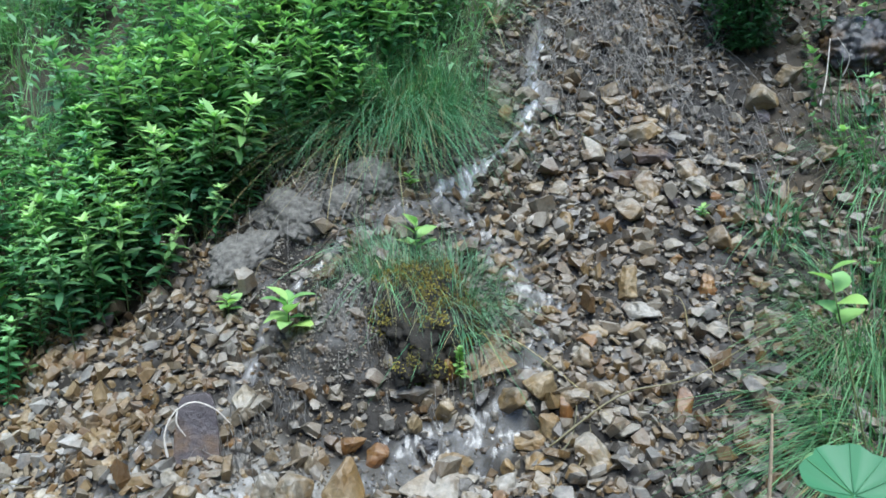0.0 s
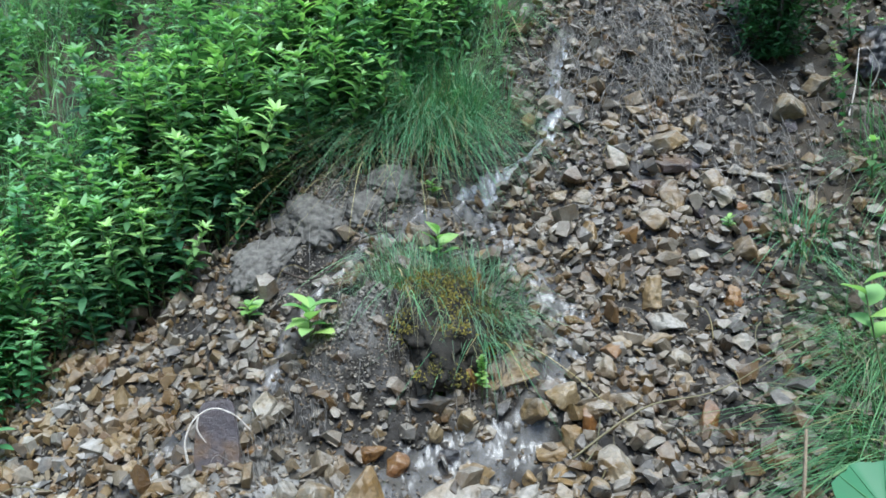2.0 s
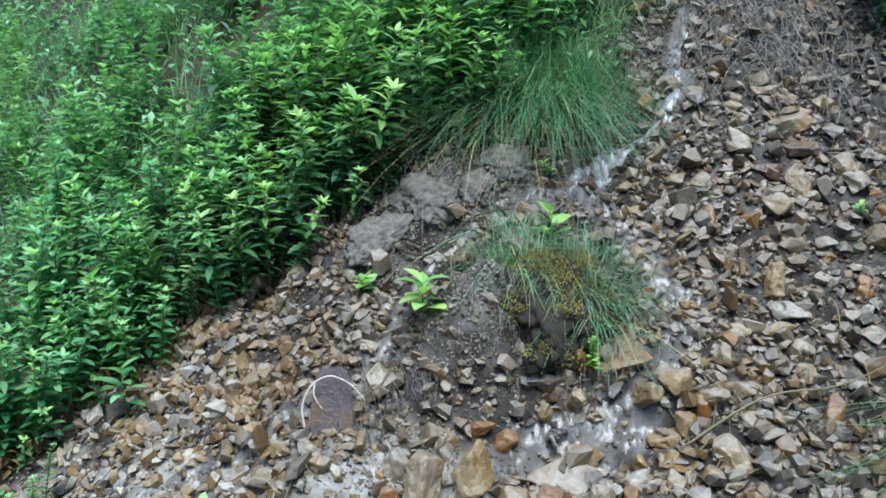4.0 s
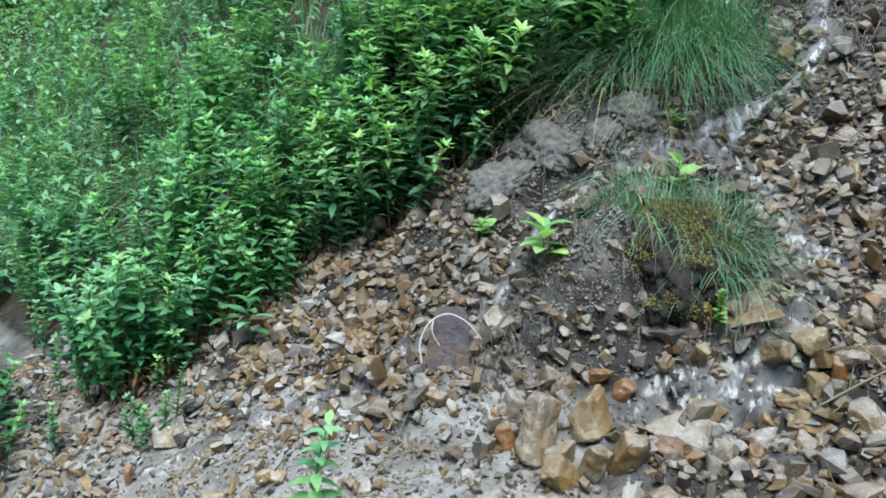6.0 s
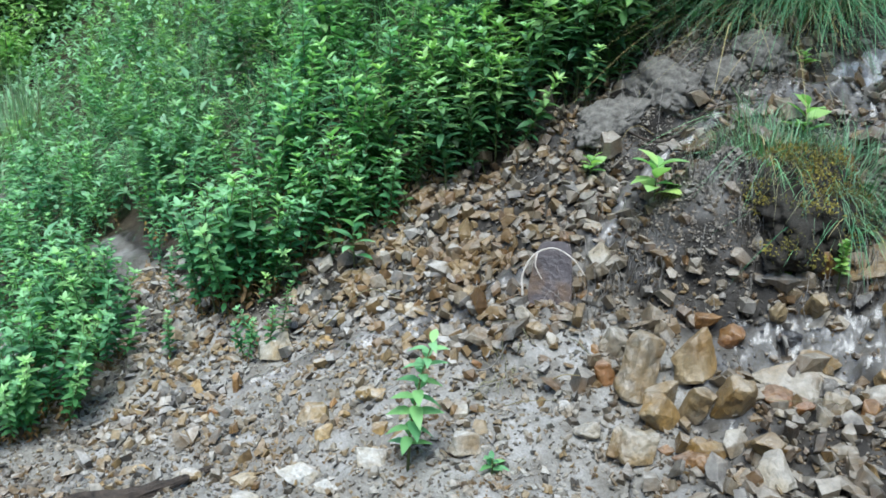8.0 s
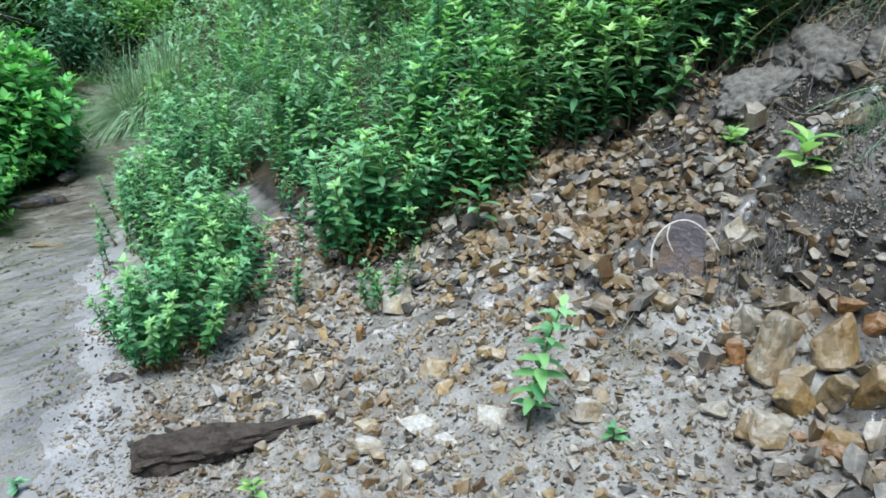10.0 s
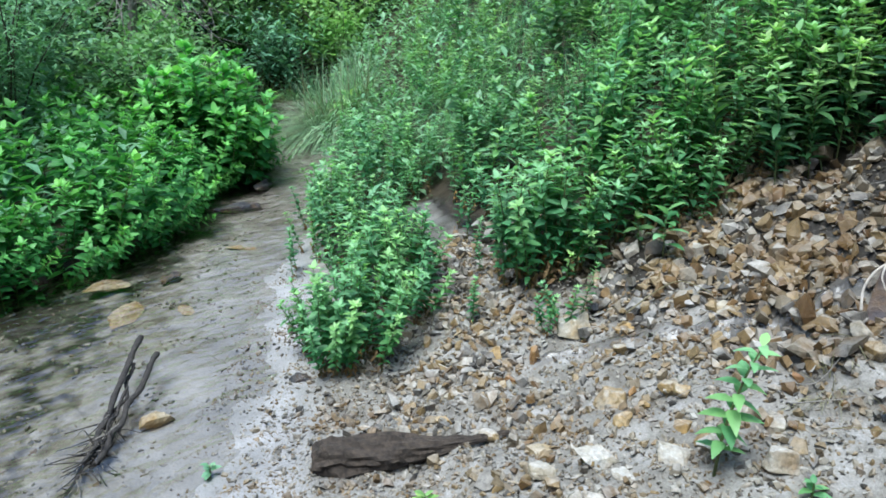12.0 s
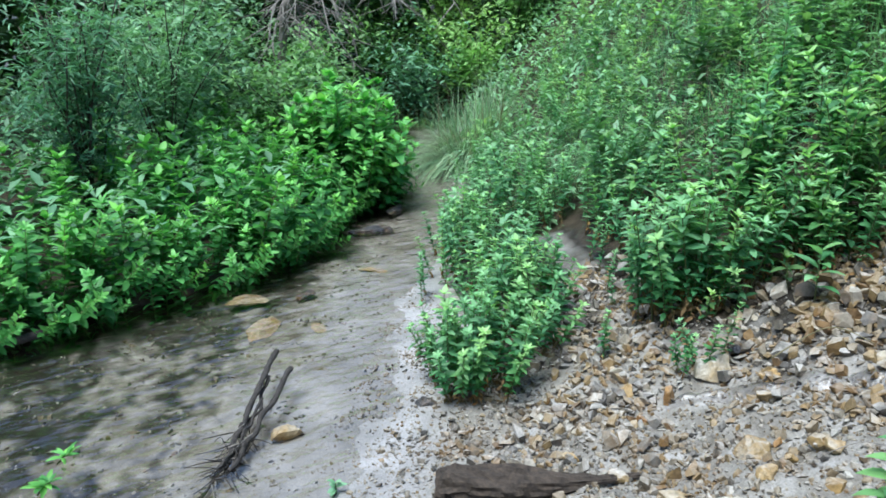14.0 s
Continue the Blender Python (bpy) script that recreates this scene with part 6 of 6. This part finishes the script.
def round_leaf():
    """A butterbur leaf on its stalk beside the path."""
    x, y = 1.26, 1.3
    z0 = gz(x, y)
    c = np.array((-0.07, 0.0, 0.55))
    ob = thing("butterbur", "large round green butterbur leaf beside the gravel", "plant", at=Matrix.Translation((x, y, z0)))
    st = Heap()
    tube(st, [(0, 0, -0.03), (-0.01, 0.01, 0.32), c - (0, 0, 0.01)], [0.007, 0.006, 0.005], 6)
    part("stalk", st.mesh("stalk", M_STEM, True), M_STEM, ob)
    v, f = [c], []
    rings, seg = 5, 30
    for i in range(1, rings + 1):
        for k in range(seg):
            a = 6.283 * k / seg
            notch = 1 - 0.55 * math.exp(-((a - 3.14) / 0.28) ** 2)
            rad = 0.145 * i / rings * (notch if i > 1 else 1) * (1 + (0.05 * math.sin(9 * a) if i == rings else 0))
            v.append(c + np.array((rad * math.cos(a), rad * math.sin(a), 0.012 * math.cos(2 * a) * (i / rings) ** 2 + 0.02 * (i / rings) ** 2 + 0.008 * math.sin(7 * a) * i / rings)))
    for k in range(seg):
        f.append((0, 1 + k, 1 + (k + 1) % seg))
    for i in range(rings - 1):
        for k in range(seg):
            a, b = 1 + i * seg + k, 1 + i * seg + (k + 1) % seg
            f.append((a, a + seg, b + seg, b))
    for k in range(11):
        vein = Heap()
        q = [np.array(v[1 + i * seg + int(k * seg / 11)]) + (0, 0, 0.0015) for i in range(rings)]
        tube(vein, [(p - c) @ spin(0.62, -0.15, 0.3).T + c for p in [c] + q], [0.0025, 0.002, 0.0018, 0.0015, 0.0012, 0.0008], 4, 0.35)
        part("vein", vein.mesh("vein", M_BUTTERBUR, True), M_BUTTERBUR, ob, "pale raised leaf vein")
    V = np.array(v)
    V = (V - c) @ spin(0.62, -0.15, 0.3).T + c
    part("leaf", raw_mesh("leaf", V.tolist(), f, M_BUTTERBUR, True, np.full(len(v), 0.15)), M_BUTTERBUR, ob)


round_leaf()
leafy("bramble", "bright yellow-green bramble leaves at the path edge", 1.5, 1.62, 6, 0.14, M_LEAF_LIGHT, 21, 1.04, 0.75, (-0.26, 0.02), None, 0.84)
strand("dry_stalk", "pale dry broken stalk beside the path", [on(0.84, 0.98, -0.02), on(0.85, 1.0, 0.5), on(0.86, 1.03, 0.8), on(0.868, 1.06, 0.93)], 0.008, M_STRAW, "stalk")
strand("dry_stalk", "long dry grass stalk lying over the gravel", [on(0.45, 2.2, 0.03), on(0.75, 2.32, 0.10), on(1.05, 2.35, 0.15), on(1.4, 2.4, 0.3)], 0.005, M_GRASS_DRY, "stalk")
strand("root", "thin brown root lying along the mud bank", [on(-0.95, 2.96, 0.03), on(-0.7, 2.93, 0.05), on(-0.5, 3.05, 0.06), on(-0.3, 3.12, 0.05)], 0.008, M_ROT, "root")
strand("straw", "yellow straw stalk lying on the stones", [on(-1.95, 1.95, 0.05), on(-1.8, 2.08, 0.09), on(-1.6, 2.06, 0.06)], 0.004, M_GRASS_DRY, "straw")
for k in range(46):
    r = np.random.default_rng(400 + k)
    px, py = [(-0.72, 1.95), (-0.95, 1.75), (0.6, 3.9), (0.75, 4.3), (-0.45, 3.15), (-0.9, 3.25), (0.5, 2.0), (-1.4, 2.7), (1.3, 2.9), (1.5, 3.4)][k % 10] + r.normal(size=2) * (0.22, 0.18)
    a, L = r.uniform(0, 6.283), r.uniform(0.1, 0.32)
    pts = [on(px + L * s * math.cos(a + 0.5 * s), py + L * s * math.sin(a + 0.5 * s), 0.03 + 0.035 * math.sin(3.1 * s)) for s in (0, 0.33, 0.66, 1.0)]
    strand("straw", "thin dry straw strewn on the stones", pts, r.uniform(0.0018, 0.0035), M_TWIG if k % 2 else M_GRASS_DRY, "straw", 4)


def tangle(label, seed, x, y, count, length, spread, drop):
    """Matted dead stems hanging down a bank; one mesh."""
    r = np.random.default_rng(seed)
    h = Heap()
    for _ in range(count):
        a = r.uniform(0, 6.283)
        bx, by = x + r.normal() * spread[0], y + r.normal() * spread[1]
        L = length * r.uniform(0.5, 1.2)
        dx, dy = 0.5 * math.cos(a), 0.35 * math.sin(a) - drop
        pts = [(bx + dx * L * s, by + dy * L * s, gz(bx + dx * L * s, by + dy * L * s) + 0.02 + 0.10 * math.sin(3.14 * s) * r.uniform(0.3, 1.2)) for s in (0, 0.3, 0.6, 1.0)]
        tube(h, pts, [0.002, 0.0018, 0.0014, 0.0009], 4)
    ob = tagged(part("dead_stems", h.mesh("dead_stems", M_TWIG, True), M_TWIG), label, "dead stems", kind="stuff")
    return ob


tangle("grey fibrous roots matted beside the slate slab", 5, -0.72, 2.2, 60, 0.13, (0.1, 0.09), 0.05)
grass_tuft("grass_tuft", "small dry straw tuft flattened on the pale gravel", 16, -1.02, 1.84, 60, 0.16, 0.06, M_GRASS_DRY, (0.2, -0.5), 0.005)
leafy("burdock", "broad pale green leaves under the bank grass", -7.72, 4.7, 9, 0.34, M_LEAF_LIGHT, 41, 0.3, 0.7)
for sx, sy, sc in ((-4.2, 1.62, 0.5), (-4.32, 1.72, 0.62), (-4.6, 1.95, 0.6), (-5.1, 2.3, 0.7), (-5.25, 2.42, 0.62), (-3.02, 2.12, 0.4), (-3.2, 2.25, 0.5), (-3.38, 2.36, 0.55), (-3.1, 2.35, 0.6), (-3.6, 2.5, 0.6)):
    put(MINT, sr, sx, sy, sc, 0.12)
tangle("grey mat of dead stems beside the spring", 1, 1.0, 4.4, 420, 0.45, (0.3, 0.26), 0.5)
tangle("dead stems hanging at the foot of the thicket", 2, -0.62, 3.45, 45, 0.5, (0.3, 0.1), 0.6)
tangle("dead roots hanging from the turf mound", 3, -0.36, 2.5, 80, 0.12, (0.22, 0.1), 0.15)
tangle("dead roots hanging under the mossy brow", 6, -0.05, 2.46, 60, 0.1, (0.16, 0.05), 0.3)
tangle("dead stems on the brown soil under the shrub", 4, 1.75, 3.75, 120, 0.3, (0.35, 0.15), 0.4)


def wet_hollow():
    """A black lump standing in for the shade of a wet hollow, with pale sticks where a second spring comes out."""
    lump("dark_rock", "black lump standing in for a dark hollow at the top of the scree", 8, 2.5, 4.3, (0.5, 0.45, 0.34), M_BLACK, "rock", 0.4, 0.25, 5)
    strand("stick", "bleached pale stick leaning on the dark lump", [on(2.12, 3.85, 0.02), on(2.2, 3.98, 0.14), on(2.26, 4.1, 0.28)], 0.005, M_PALETWIG, "stick")
    strand("stick", "bleached pale stick leaning on the dark lump", [on(2.3, 4.0, 0.1), on(2.34, 4.02, 0.2), on(2.28, 4.05, 0.3)], 0.005, M_TWIG, "stick")


wet_hollow()


def dead_tree():
    """A bare fallen crown whose grey twigs droop over the bend."""
    r = np.random.default_rng(31)
    base = (-9.7, 2.9)
    ob = thing("dead_tree", "leaning dead tree with drooping bare grey twigs", "tree", at=Matrix.Translation(on(*base)))
    h = Heap()
    limb = [np.array(p) for p in ((0, 0, -0.1), (-0.1, 0.1, 0.9), (0.1, 0.1, 1.7), (0.6, 0.5, 2.2), (1.2, 1.0, 2.25))]
    tube(h, limb, [0.07, 0.06, 0.05, 0.04, 0.02], 7, 0, 0.06)
    part("trunk", h.mesh("trunk", M_TWIG, True), M_TWIG, ob)
    for k in range(46):
        s = r.uniform(0.4, 1.0)
        q = np.array([np.interp(s, (0, 0.25, 0.5, 0.75, 1), [p[c] for p in limb]) for c in range(3)])
        a, L = r.uniform(-1.2, 2.2), r.uniform(0.5, 1.2)
        pts = [q + np.array((math.cos(a) * L * u * 0.9, math.sin(a) * L * u * 0.9, L * (0.35 * u - 1.0 * u * u))) + r.normal(size=3) * 0.03 for u in (0, 0.3, 0.6, 0.85, 1.0)]
        t = Heap()
        tube(t, pts, [0.013, 0.011, 0.009, 0.006, 0.004], 4)
        for _ in range(3):
            j = r.integers(1, 4)
            e = pts[j] + np.array((r.normal() * 0.3, r.normal() * 0.3, -r.uniform(0.0, 0.35)))
            tube(t, [pts[j], (pts[j] + e) / 2 + r.normal(size=3) * 0.03, e], [0.007, 0.005, 0.003], 4)
        part("branch", t.mesh("branch", M_TWIG, True), M_TWIG, ob)


dead_tree()


strand("root", "dark root lying along the far waterline", [(-4.95, -0.75, 0.03), (-5.05, -0.4, 0.03), (-5.35, 0.05, 0.04), (-5.4, 0.45, 0.02), (-5.3, 0.8, 0.0)], 0.028, M_CHAR, "root", 7)
leafy("water_weed", "green water weed trailing in the shallows", -3.35, -0.72, 16, 0.1, M_LEAF_BANK, 31, 0.05, 0.3, (0.05, 0.05), (-3.35, -0.72, 0.0))
leafy("water_weed", "green water weed trailing in the shallows", -3.55, -0.62, 12, 0.09, M_LEAF_BANK, 32, 0.04, 0.3, (0.05, 0.05), (-3.55, -0.62, 0.0))
